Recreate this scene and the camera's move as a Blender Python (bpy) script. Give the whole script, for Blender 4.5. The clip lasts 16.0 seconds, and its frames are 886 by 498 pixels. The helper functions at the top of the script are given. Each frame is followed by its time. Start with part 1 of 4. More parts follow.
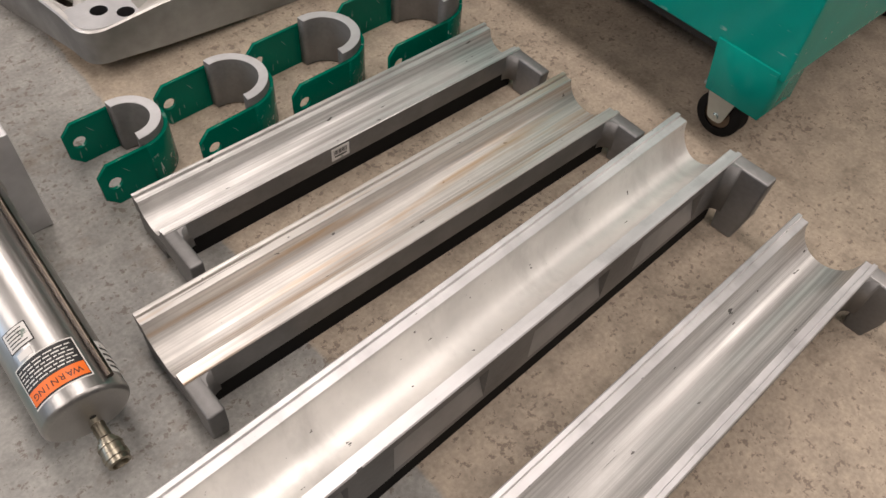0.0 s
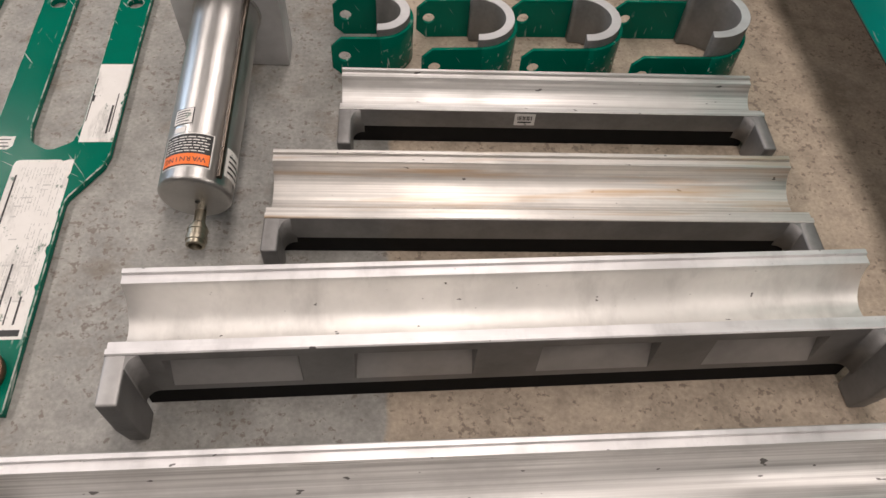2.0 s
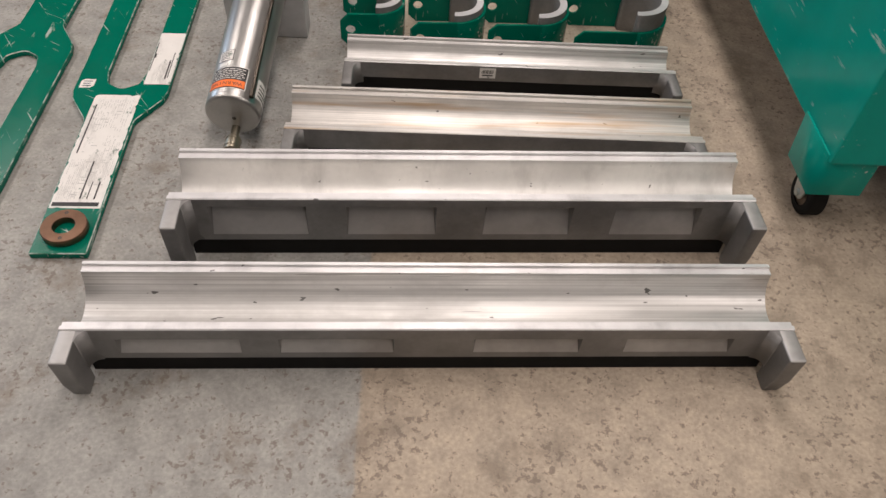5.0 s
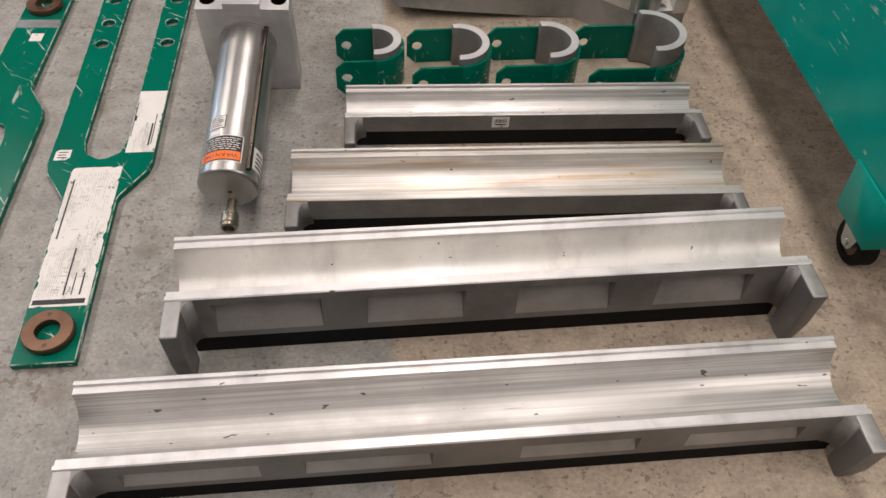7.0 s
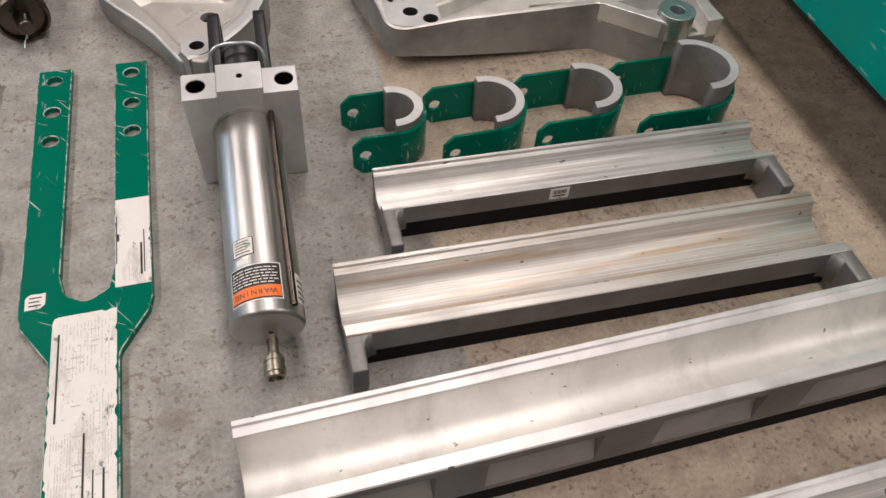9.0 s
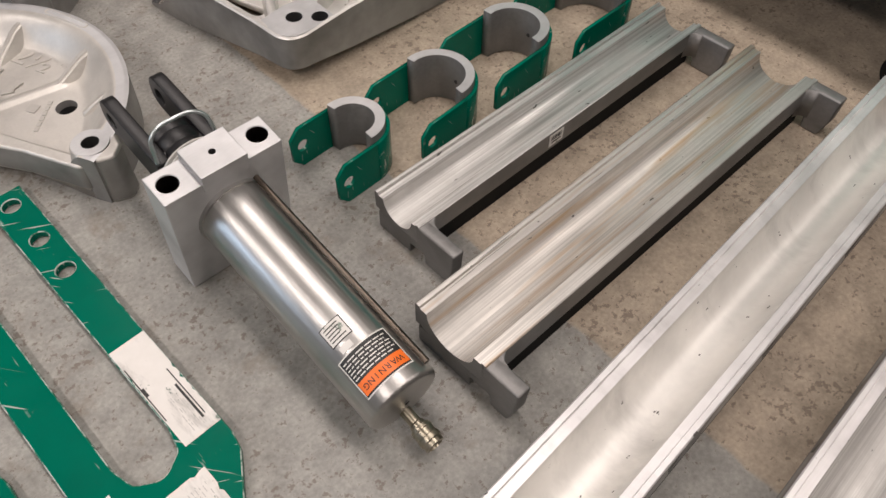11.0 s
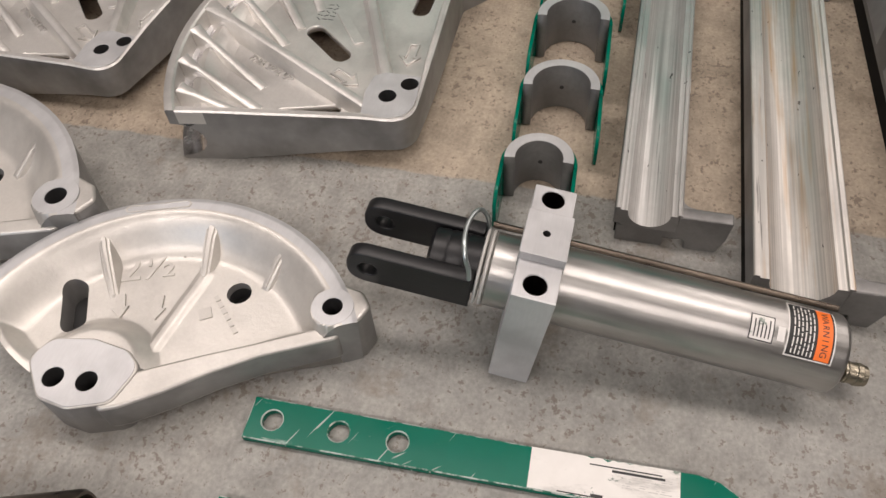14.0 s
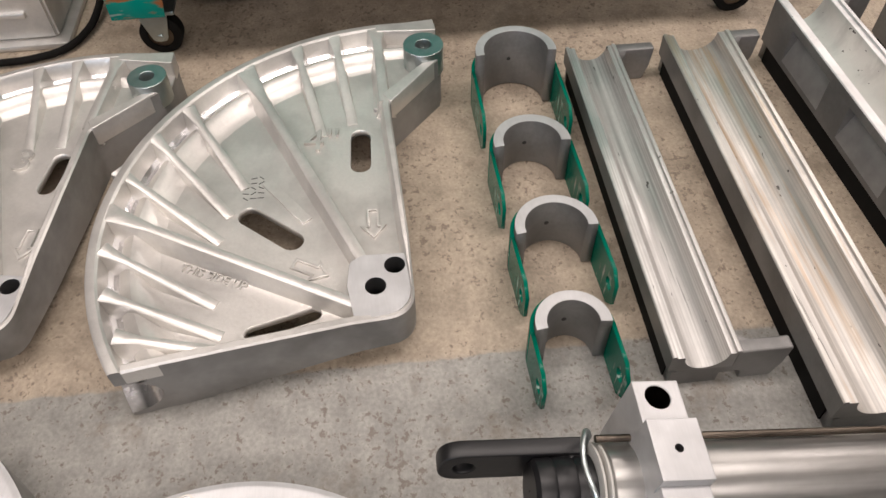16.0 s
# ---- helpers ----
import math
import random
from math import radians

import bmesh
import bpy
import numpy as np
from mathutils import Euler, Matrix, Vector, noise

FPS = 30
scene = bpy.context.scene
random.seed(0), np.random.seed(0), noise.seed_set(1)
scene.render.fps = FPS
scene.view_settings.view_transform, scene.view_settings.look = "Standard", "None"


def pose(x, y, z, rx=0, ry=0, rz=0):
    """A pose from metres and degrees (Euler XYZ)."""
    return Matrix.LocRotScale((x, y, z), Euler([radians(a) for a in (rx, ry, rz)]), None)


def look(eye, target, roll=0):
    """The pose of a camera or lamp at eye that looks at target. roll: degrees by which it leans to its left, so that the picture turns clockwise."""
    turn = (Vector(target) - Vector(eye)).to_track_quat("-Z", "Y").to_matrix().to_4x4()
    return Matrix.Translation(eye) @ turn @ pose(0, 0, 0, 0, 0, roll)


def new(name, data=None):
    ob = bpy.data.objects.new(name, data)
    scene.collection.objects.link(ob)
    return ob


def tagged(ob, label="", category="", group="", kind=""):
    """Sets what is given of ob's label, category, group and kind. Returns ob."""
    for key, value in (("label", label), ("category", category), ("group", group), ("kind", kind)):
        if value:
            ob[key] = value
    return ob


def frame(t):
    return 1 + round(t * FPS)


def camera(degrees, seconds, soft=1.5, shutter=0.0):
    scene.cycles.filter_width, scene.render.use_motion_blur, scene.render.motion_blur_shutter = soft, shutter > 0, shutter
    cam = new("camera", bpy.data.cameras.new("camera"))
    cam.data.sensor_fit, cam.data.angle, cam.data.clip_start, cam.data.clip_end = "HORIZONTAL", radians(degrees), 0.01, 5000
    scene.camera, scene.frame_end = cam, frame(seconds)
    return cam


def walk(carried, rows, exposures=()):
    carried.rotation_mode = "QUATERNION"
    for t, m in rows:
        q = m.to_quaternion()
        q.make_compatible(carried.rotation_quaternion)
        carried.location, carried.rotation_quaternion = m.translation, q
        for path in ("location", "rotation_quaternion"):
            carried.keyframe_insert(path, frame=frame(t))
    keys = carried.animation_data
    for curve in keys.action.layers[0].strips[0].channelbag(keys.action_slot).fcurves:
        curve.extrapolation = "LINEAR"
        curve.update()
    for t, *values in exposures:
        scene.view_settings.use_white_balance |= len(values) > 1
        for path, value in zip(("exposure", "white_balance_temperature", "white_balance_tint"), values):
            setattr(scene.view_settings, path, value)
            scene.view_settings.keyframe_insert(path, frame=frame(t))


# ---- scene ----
cam = camera(60.8, 16.0)
PATH = [
    (0, (-0.058, 0.045, 0.807), (0.817, 0.916, -0.766), 5.5),
    (0.5, (0.031, 0.048, 0.794), (0.802, 1.022, -0.773), 9.4),
    (1, (0.099, 0.036, 0.807), (0.671, 1.12, -0.773), 10.0),
    (1.5, (0.161, -0.029, 0.817), (0.46, 1.127, -0.787), 7.7),
    (2, (0.177, -0.101, 0.824), (0.303, 1.06, -0.799), 5.4),
    (2.5, (0.166, -0.198, 0.832), (0.253, 0.975, -0.786), 4.8),
    (3, (0.162, -0.297, 0.849), (0.277, 0.898, -0.751), 5.4),
    (3.5, (0.183, -0.378, 0.867), (0.326, 0.844, -0.71), 6.6),
    (3.7, (0.197, -0.414, 0.878), (0.342, 0.825, -0.685), 7.0),
    (5.8, (0.233, -0.487, 0.903), (0.288, 0.822, -0.609), 3.2),
    (6, (0.214, -0.455, 0.903), (0.29, 0.852, -0.61), 3.4),
    (6.5, (0.179, -0.375, 0.905), (0.287, 0.923, -0.612), 3.4),
    (7, (0.166, -0.316, 0.897), (0.308, 0.973, -0.626), 3.4),
    (7.5, (0.143, -0.232, 0.887), (0.322, 1.045, -0.641), 3.6),
    (8, (0.128, -0.152, 0.877), (0.358, 1.119, -0.649), 4.1),
    (8.5, (0.069, -0.092, 0.865), (0.344, 1.162, -0.669), 4.5),
    (8.7, (0.029, -0.064, 0.861), (0.341, 1.175, -0.677), 4.7),
    (10.8, (-0.269, 0.203, 0.811), (0.526, 1.149, -0.762), 0.2),
    (11, (-0.301, 0.227, 0.813), (0.543, 1.103, -0.775), 0.7),
    (11.5, (-0.42, 0.294, 0.824), (0.527, 1.063, -0.761), 0.3),
    (12, (-0.504, 0.362, 0.829), (0.489, 1.104, -0.741), -0.5),
    (12.5, (-0.532, 0.484, 0.82), (0.476, 1.193, -0.755), -1.7),
    (13, (-0.546, 0.595, 0.82), (0.484, 1.211, -0.781), -2.3),
    (13.5, (-0.572, 0.719, 0.832), (0.507, 1.217, -0.777), -4.2),
    (14, (-0.577, 0.813, 0.837), (0.583, 1.159, -0.755), -4.4),
    (14.5, (-0.524, 0.889, 0.831), (0.687, 1.126, -0.743), -3.3),
    (15, (-0.455, 0.957, 0.835), (0.785, 1.101, -0.728), -2.7),
    (15.5, (-0.4, 1.004, 0.847), (0.855, 1.01, -0.711), -1.6),
    (16, (-0.342, 1.087, 0.854), (0.916, 0.971, -0.698), -1.1),
]
walk(cam, [(t, look(eye, target, roll)) for t, eye, target, roll in PATH], [(0.0, 0.0), (2.5, -0.05), (8.0, -0.02), (13.5, 0.0), (14.8, 0.05), (16.0, 0.2)])

# ---- light: a closed workshop lit by overhead tube fixtures ----
world = bpy.data.worlds.new("world")
scene.world = world
world.use_nodes = True
world.node_tree.nodes["Background"].inputs[0].default_value = (0.9, 0.95, 1.0, 1)
world.node_tree.nodes["Background"].inputs[1].default_value = 0.02


def tube_light(x, y, z, length, width, watts, turn=0.0, colour=(1.0, 0.885, 0.84)):
    data = bpy.data.lights.new("tube_light", "AREA")
    data.shape, data.size, data.size_y, data.energy, data.color = "RECTANGLE", width, length, watts, colour
    ob = new("tube_light", data)
    ob.matrix_world = pose(x, y, z, 0, 0, turn)
    return ob


# the third row, south-east, is unseen, added to brighten the floor there
for lx, ly, ll, lw in ((0.48, 1.0, 5.0, 70), (-2.3, 0.9, 5.0, 84), (2.9, -2.2, 3.2, 54)):
    tube_light(lx, ly, 2.75, ll, 0.55, lw)
    # unseen upward lamps, added to brighten the ceiling that the metal reflects
    tube_light(lx, ly, 2.78, ll, 0.55, lw * 0.3).rotation_euler = (math.pi, 0, 0)
# cool daylight in the window of the west wall
day = tube_light(-4.85, 3.2, 1.55, 1.1, 1.9, 52, 0, (0.62, 0.78, 1.0))
day.matrix_world = look((-4.85, 3.2, 1.55), (0.0, 1.3, 0.0))


# ---- materials ----
def material(name):
    m = bpy.data.materials.new(name)
    m.use_nodes = True
    t = m.node_tree
    return m, t, t.nodes["Principled BSDF"]


def node(t, kind, **values):
    n = t.nodes.new(kind)
    for key, v in values.items():
        n.inputs[key].default_value = v
    return n


def ramp(t, source, stops):
    r = t.nodes.new("ShaderNodeValToRGB")
    while len(r.color_ramp.elements) < len(stops):
        r.color_ramp.elements.new(0.5)
    for e, (p, c) in zip(r.color_ramp.elements, stops):
        e.position, e.color = p, (*c, 1) if len(c) == 3 else c
    t.links.new(source, r.inputs[0])
    return r.outputs[0]


def grey(v):
    return (v, v, v)


def mixed(t, fac, a, b, blend="MIX"):
    m = t.nodes.new("ShaderNodeMix")
    m.data_type, m.blend_type = "RGBA", blend
    for socket, v in ((m.inputs[0], fac), (m.inputs[6], a), (m.inputs[7], b)):
        if hasattr(v, "is_linked"):
            t.links.new(v, socket)
        elif isinstance(v, (int, float)):
            socket.default_value = v
        else:
            socket.default_value = (*v, 1)
    return m.outputs[2]


def noise_of(t, coord, scale, detail=4.0, stretch=None, rough=0.55):
    n = node(t, "ShaderNodeTexNoise", Scale=scale, Detail=detail, Roughness=rough)
    if stretch:
        mp = t.nodes.new("ShaderNodeMapping")
        mp.inputs["Scale"].default_value = stretch
        t.links.new(coord, mp.inputs["Vector"])
        coord = mp.outputs[0]
    t.links.new(coord, n.inputs["Vector"])
    return n.outputs["Fac"]


def bumped(t, b, height, strength, distance=0.001):
    n = node(t, "ShaderNodeBump", Strength=strength, Distance=distance)
    t.links.new(height, n.inputs["Height"])
    t.links.new(n.outputs[0], b.inputs["Normal"])


def object_coord(t):
    return t.nodes.new("ShaderNodeTexCoord").outputs["Object"]


def metal(name, dark, light, rough, stretch=(1, 1, 1), scale=60.0, relief=0.15, stain=0.35, tint=None, bare=1.0, nicks=0.0):
    """Bare metal: fine grain, larger stains, roughness that varies with both."""
    m, t, b = material(name)
    c = object_coord(t)
    fine = noise_of(t, c, scale, 5, stretch)
    large = noise_of(t, c, 9.0, 4, (1, 1, 1))
    base = mixed(t, fine, dark, light)
    worn = ramp(t, large, [(0.38, grey(1 - stain)), (0.6, grey(1.0))])
    base = mixed(t, 1.0, base, worn, "MULTIPLY")
    if tint:
        spots = ramp(t, noise_of(t, c, 14.0, 5, tint[1]), [(0.56, grey(0)), (0.72, grey(1))])
        base = mixed(t, spots, base, tint[0])
    if nicks:
        dents = ramp(t, noise_of(t, c, 105.0, 2, (0.6, 1, 1)), [(0.72, grey(0)), (0.74, grey(nicks))])
        base = mixed(t, dents, base, (0.05, 0.045, 0.04))
        smudge = ramp(t, noise_of(t, c, 16.0, 5, (1.0, 0.45, 0.45), 0.65), [(0.52, grey(1.0)), (0.70, grey(0.8))])
        base = mixed(t, 1.0, base, smudge, "MULTIPLY")
    t.links.new(base, b.inputs["Base Color"])
    b.inputs["Metallic"].default_value = bare
    t.links.new(ramp(t, fine, [(0.3, grey(rough - 0.07)), (0.7, grey(rough + 0.09))]), b.inputs["Roughness"])
    bumped(t, b, fine, relief)
    return m


def drawn_metal(name, dark, light, rough, rust=None):
    """Aluminium with long draw lines, scratches and grey oxide bands along local x."""
    m, t, b = material(name)
    c = object_coord(t)
    lines = noise_of(t, c, 7.0, 3, (0.22, 46, 46), 0.5)
    bands = noise_of(t, c, 7.0, 3, (0.12, 11, 11), 0.5)
    fine = noise_of(t, c, 7.0, 2, (0.8, 130, 130), 0.6)
    cloud = noise_of(t, c, 11.0, 5, (0.6, 1, 1), 0.65)
    rubbed = noise_of(t, c, 5.0, 4, (1, 1.6, 1.6), 0.6)
    drawn = mixed(t, ramp(t, lines, [(0.34, grey(0)), (0.62, grey(1))]), dark, light)
    base = mixed(t, ramp(t, rubbed, [(0.38, grey(0.0)), (0.64, grey(0.5))]), drawn, [(p + 2.2 * q) / 3.2 for p, q in zip(dark, light)])
    base = mixed(t, 1.0, base, ramp(t, bands, [(0.36, grey(0.84)), (0.56, grey(1.0))]), "MULTIPLY")
    base = mixed(t, 1.0, base, ramp(t, fine, [(0.3, grey(0.90)), (0.55, grey(1.0))]), "MULTIPLY")
    base = mixed(t, ramp(t, cloud, [(0.48, grey(0)), (0.66, grey(0.55))]), base, (0.45, 0.44, 0.425))
    nick = ramp(t, noise_of(t, c, 95.0, 2, (0.45, 1, 1)), [(0.715, grey(0)), (0.735, grey(0.85))])
    base = mixed(t, nick, base, (0.07, 0.065, 0.06))
    scar = ramp(t, noise_of(t, c, 26.0, 3, (0.16, 5, 5)), [(0.685, grey(0)), (0.71, grey(0.6))])
    base = mixed(t, scar, base, (0.10, 0.095, 0.09))
    if rust:
        spots = ramp(t, noise_of(t, c, 9.0, 4, (0.35, 8, 8)), [(0.53, grey(0)), (0.70, grey(0.8))])
        base = mixed(t, spots, base, rust)
    t.links.new(base, b.inputs["Base Color"])
    b.inputs["Metallic"].default_value = 0.8
    t.links.new(ramp(t, cloud, [(0.36, grey(rough - 0.08)), (0.66, grey(rough + 0.13))]), b.inputs["Roughness"])
    bumped(t, b, lines, 0.22, 0.0005)
    return m


def plain(name, colour, rough=0.5, metallic=0.0, vary=0.2, scale=30.0, relief=0.1):
    m, t, b = material(name)
    c = object_coord(t)
    n = noise_of(t, c, scale, 5)
    t.links.new(mixed(t, n, [v * (1 - vary) for v in colour], [v * (1 + vary) for v in colour]), b.inputs["Base Color"])
    b.inputs["Roughness"].default_value, b.inputs["Metallic"].default_value = rough, metallic
    bumped(t, b, n, relief)
    return m


def green_paint(name, colour, chips=0.68, under=(0.35, 0.42, 0.38), lines=0.6):
    """Glossy enamel with scuffs and chips down to bare metal."""
    m, t, b = material(name)
    c = object_coord(t)
    cloud = noise_of(t, c, 11.0, 4)
    scuff = ramp(t, noise_of(t, c, 38.0, 6, (1, 0.25, 1)), [(chips, grey(0)), (chips + 0.05, grey(1))])
    base = mixed(t, cloud, [v * 0.8 for v in colour], [v * 1.2 for v in colour])
    base = mixed(t, scuff, base, under)
    rub = ramp(t, noise_of(t, c, 120.0, 3, (1, 0.12, 1)), [(0.60, grey(0)), (0.66, grey(1))])
    where = ramp(t, noise_of(t, c, 16.0, 4), [(0.54, grey(0)), (0.62, grey(0.6))])
    base = mixed(t, mixed(t, 1.0, rub, where, "MULTIPLY"), base, (0.55, 0.60, 0.57))
    for turn, scale, seed in ((0.5, 34.0, 1.7), (0.95, 27.0, 5.2)):
        mp = t.nodes.new("ShaderNodeMapping")
        mp.inputs["Rotation"].default_value = (0, 0, turn)
        mp.inputs["Location"].default_value = (seed, seed, 0)
        t.links.new(c, mp.inputs["Vector"])
        line = ramp(t, noise_of(t, mp.outputs[0], scale, 2, (0.28, 6.0, 1)), [(0.71, grey(0)), (0.735, grey(lines))])
        base = mixed(t, line, base, (0.62, 0.66, 0.63))
    t.links.new(base, b.inputs["Base Color"])
    t.links.new(ramp(t, noise_of(t, c, 24.0, 5, None, 0.6), [(0.34, grey(0.12)), (0.68, grey(0.24))]), b.inputs["Roughness"])
    b.inputs["Specular IOR Level"].default_value = 0.12
    bumped(t, b, noise_of(t, c, 220.0, 2), 0.06)
    return m


def edge_worn():
    """The rubbed arrises of the enamelled plates: enamel worn through to pale primer here and there."""
    m, t, b = material("worn_enamel_edge")
    c = object_coord(t)
    gone = ramp(t, noise_of(t, c, 45.0, 5, None, 0.7), [(0.44, grey(0)), (0.54, grey(0.9))])
    t.links.new(mixed(t, gone, (0.0, 0.118, 0.068), (0.52, 0.58, 0.54)), b.inputs["Base Color"])
    b.inputs["Roughness"].default_value = 0.4
    return m


def worn_paper():
    """White label stock with scuffs, smears and small torn spots."""
    m, t, b = material("scuffed_paper")
    c = object_coord(t)
    base = mixed(t, noise_of(t, c, 40.0, 5), (0.66, 0.64, 0.60), (0.80, 0.78, 0.75))
    smear = ramp(t, noise_of(t, c, 26.0, 6, (1, 0.3, 1), 0.7), [(0.52, grey(0)), (0.64, grey(0.55))])
    base = mixed(t, smear, base, (0.36, 0.35, 0.33))
    torn = ramp(t, noise_of(t, c, 48.0, 5, (1, 0.7, 1), 0.7), [(0.61, grey(0)), (0.64, grey(0.8))])
    base = mixed(t, torn, base, (0.10, 0.16, 0.12))
    t.links.new(base, b.inputs["Base Color"])
    b.inputs["Roughness"].default_value = 0.5
    bumped(t, b, noise_of(t, c, 120.0, 3), 0.15)
    return m


def concrete_floor():
    """Two pours that meet in a straight ragged joint: grey with dark pits, and tan with rust-brown stains."""
    m, t, b = material("concrete")
    g = t.nodes.new("ShaderNodeNewGeometry").outputs["Position"]
    sep = t.nodes.new("ShaderNodeSeparateXYZ")
    t.links.new(g, sep.inputs[0])
    big, mid, fine = noise_of(t, g, 2.6, 5), noise_of(t, g, 22.0, 7, None, 0.72), noise_of(t, g, 160.0, 5)
    wob = node(t, "ShaderNodeMath")
    wob.operation = "MULTIPLY_ADD"
    t.links.new(noise_of(t, g, 26.0, 5), wob.inputs[0])
    wob.inputs[1].default_value = 0.014
    t.links.new(sep.outputs["X"], wob.inputs[2])
    side = ramp(t, wob.outputs[0], [(0.1738, grey(0)), (0.1762, grey(1))])
    pale = mixed(t, big, (0.262, 0.256, 0.235), (0.36, 0.353, 0.328))
    tan = mixed(t, big, (0.345, 0.281, 0.212), (0.465, 0.393, 0.308))
    base = mixed(t, side, pale, tan)
    base = mixed(t, 1.0, base, ramp(t, mid, [(0.30, grey(0.66)), (0.56, grey(1.06))]), "MULTIPLY")
    base = mixed(t, 1.0, base, ramp(t, fine, [(0.34, grey(0.84)), (0.66, grey(1.1))]), "MULTIPLY")
    pit_n = noise_of(t, g, 88.0, 6, None, 0.7)
    gate = noise_of(t, g, 7.0, 5, None, 0.65)
    both = node(t, "ShaderNodeMath")
    both.operation = "MULTIPLY_ADD"
    t.links.new(gate, both.inputs[0])
    both.inputs[1].default_value = 0.36
    t.links.new(pit_n, both.inputs[2])
    pits = ramp(t, both.outputs[0], [(0.745, grey(0)), (0.79, grey(0.68))])
    base = mixed(t, pits, base, (0.13, 0.10, 0.08))
    stain = ramp(t, noise_of(t, g, 8.0, 6, None, 0.7), [(0.55, grey(0)), (0.66, grey(0.55))])
    base = mixed(t, stain, base, (0.17, 0.135, 0.10))
    t.links.new(base, b.inputs["Base Color"])
    t.links.new(ramp(t, mid, [(0.3, grey(0.5)), (0.7, grey(0.72))]), b.inputs["Roughness"])
    bumped(t, b, mixed(t, 0.5, fine, pit_n), 0.3, 0.002)
    return m


CONCRETE = concrete_floor()
ALU_BAR = drawn_metal("machined_aluminium", (0.47, 0.46, 0.445), (0.76, 0.75, 0.73), 0.45)
ALU_RUST = drawn_metal("stained_aluminium", (0.48, 0.462, 0.438), (0.75, 0.722, 0.682), 0.47, (0.50, 0.35, 0.21))
ALU_PALE = metal("satin_aluminium", (0.72, 0.705, 0.675), (0.84, 0.825, 0.795), 0.48, (1, 1, 1), 120.0, 0.10, 0.16, None, 0.68, 0.9)
ALU_RIM = metal("bright_milled_rim", (0.70, 0.69, 0.69), (0.86, 0.85, 0.85), 0.50, (0.3, 10, 10), 30.0, 0.10, 0.18, None, 0.75, 0.8)
# cast finish, its base also lowered to hold shade on the bars' sides
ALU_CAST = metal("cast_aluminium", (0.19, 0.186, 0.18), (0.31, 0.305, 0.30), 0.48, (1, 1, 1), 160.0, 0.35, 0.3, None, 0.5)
ALU_SHOE = metal("shot_blasted_aluminium", (0.575, 0.552, 0.515), (0.70, 0.676, 0.634), 0.43, (1, 1, 1), 220.0, 0.3, 0.24, None, 0.6)
ALU_RIB = metal("bright_cast_aluminium", (0.66, 0.64, 0.61), (0.80, 0.78, 0.745), 0.40, (1, 1, 1), 200.0, 0.35, 0.25, None, 0.62)
# lit copy of the cast metal: light on up-facing faces is in the colour
ALU_LIT_CAST = metal("lit_cast", (0.38, 0.375, 0.365), (0.52, 0.51, 0.50), 0.5, (1, 1, 1), 120.0, 0.3, 0.3, None, 0.55)
ALU_SIDE = metal("dark_cast_flank", (0.26, 0.255, 0.245), (0.44, 0.43, 0.415), 0.55, (1, 1, 1), 45.0, 0.5, 0.35, None, 0.55)
ALU_FACE = metal("milled_aluminium", (0.55, 0.55, 0.555), (0.70, 0.70, 0.705), 0.50, (1, 8, 1), 60.0, 0.08, 0.25, None, 0.6)
POLISHED = metal("polished_groove", (0.88, 0.88, 0.90), (0.95, 0.95, 0.97), 0.22, (1, 1, 1), 60.0, 0.05, 0.08)
STEEL = metal("turned_steel", (0.42, 0.41, 0.395), (0.58, 0.57, 0.55), 0.36, (30, 1, 30), 8.0, 0.16, 0.16, None, 0.95)
STEEL_DARK = metal("oiled_steel", (0.10, 0.08, 0.065), (0.19, 0.16, 0.13), 0.33, (1, 1, 1), 60.0, 0.3, 0.3)
BRASS = metal("dull_brass", (0.28, 0.25, 0.19), (0.44, 0.40, 0.32), 0.35, (1, 1, 1), 90.0, 0.2, 0.3)
BRONZE = metal("brown_bronze", (0.16, 0.09, 0.06), (0.30, 0.18, 0.12), 0.45, (1, 1, 1), 70.0, 0.3, 0.3)
ZINC = metal("zinc_plate", (0.52, 0.58, 0.58), (0.66, 0.72, 0.72), 0.38, (1, 1, 1), 90.0, 0.1, 0.2)
GREEN = green_paint("green_enamel", (0.0, 0.128, 0.082), 0.68)
CHEST_GREEN = green_paint("chest_enamel", (0.002, 0.275, 0.222), 0.72, (0.45, 0.52, 0.48), 0.0)
CHEST_WORN = green_paint("chest_enamel_rusted", (0.002, 0.275, 0.222), 0.52, (0.34, 0.13, 0.05), 0.0)
BLACK = plain("black_enamel", (0.008, 0.008, 0.009), 0.42, 0.0, 0.3, 60.0, 0.3)
RUBBER_AND_GAP = plain("rubber_and_gap_black", (0.010, 0.0095, 0.009), 0.8, 0.0, 0.35, 50.0, 0.3)
# specular cut so the strips under the bars stay near black
RUBBER_AND_GAP.node_tree.nodes["Principled BSDF"].inputs["Specular IOR Level"].default_value = 0.12
PAPER = worn_paper()
EDGE = edge_worn()
INK = plain("black_ink", (0.02, 0.02, 0.02), 0.5)
ORANGE = plain("orange_ink", (0.85, 0.17, 0.02), 0.45, 0.0, 0.06)
# near black: the shade inside holes and slots is put into this colour
HOLE_SHADE = plain("bore_shadowed_metal", (0.03, 0.03, 0.03), 0.6)
PLASTIC = plain("grey_plastic", (0.50, 0.49, 0.46), 0.45, 0.0, 0.08)
PRINT = plain("grey_print", (0.50, 0.49, 0.47), 0.55, 0.0, 0.3, 300.0)
WALL_PAINT = plain("wall_paint", (0.22, 0.215, 0.205), 0.8, 0.0, 0.08, 4.0)
CEILING_PAINT = plain("ceiling_paint", (0.5, 0.5, 0.48), 0.85, 0.0, 0.06, 3.0)


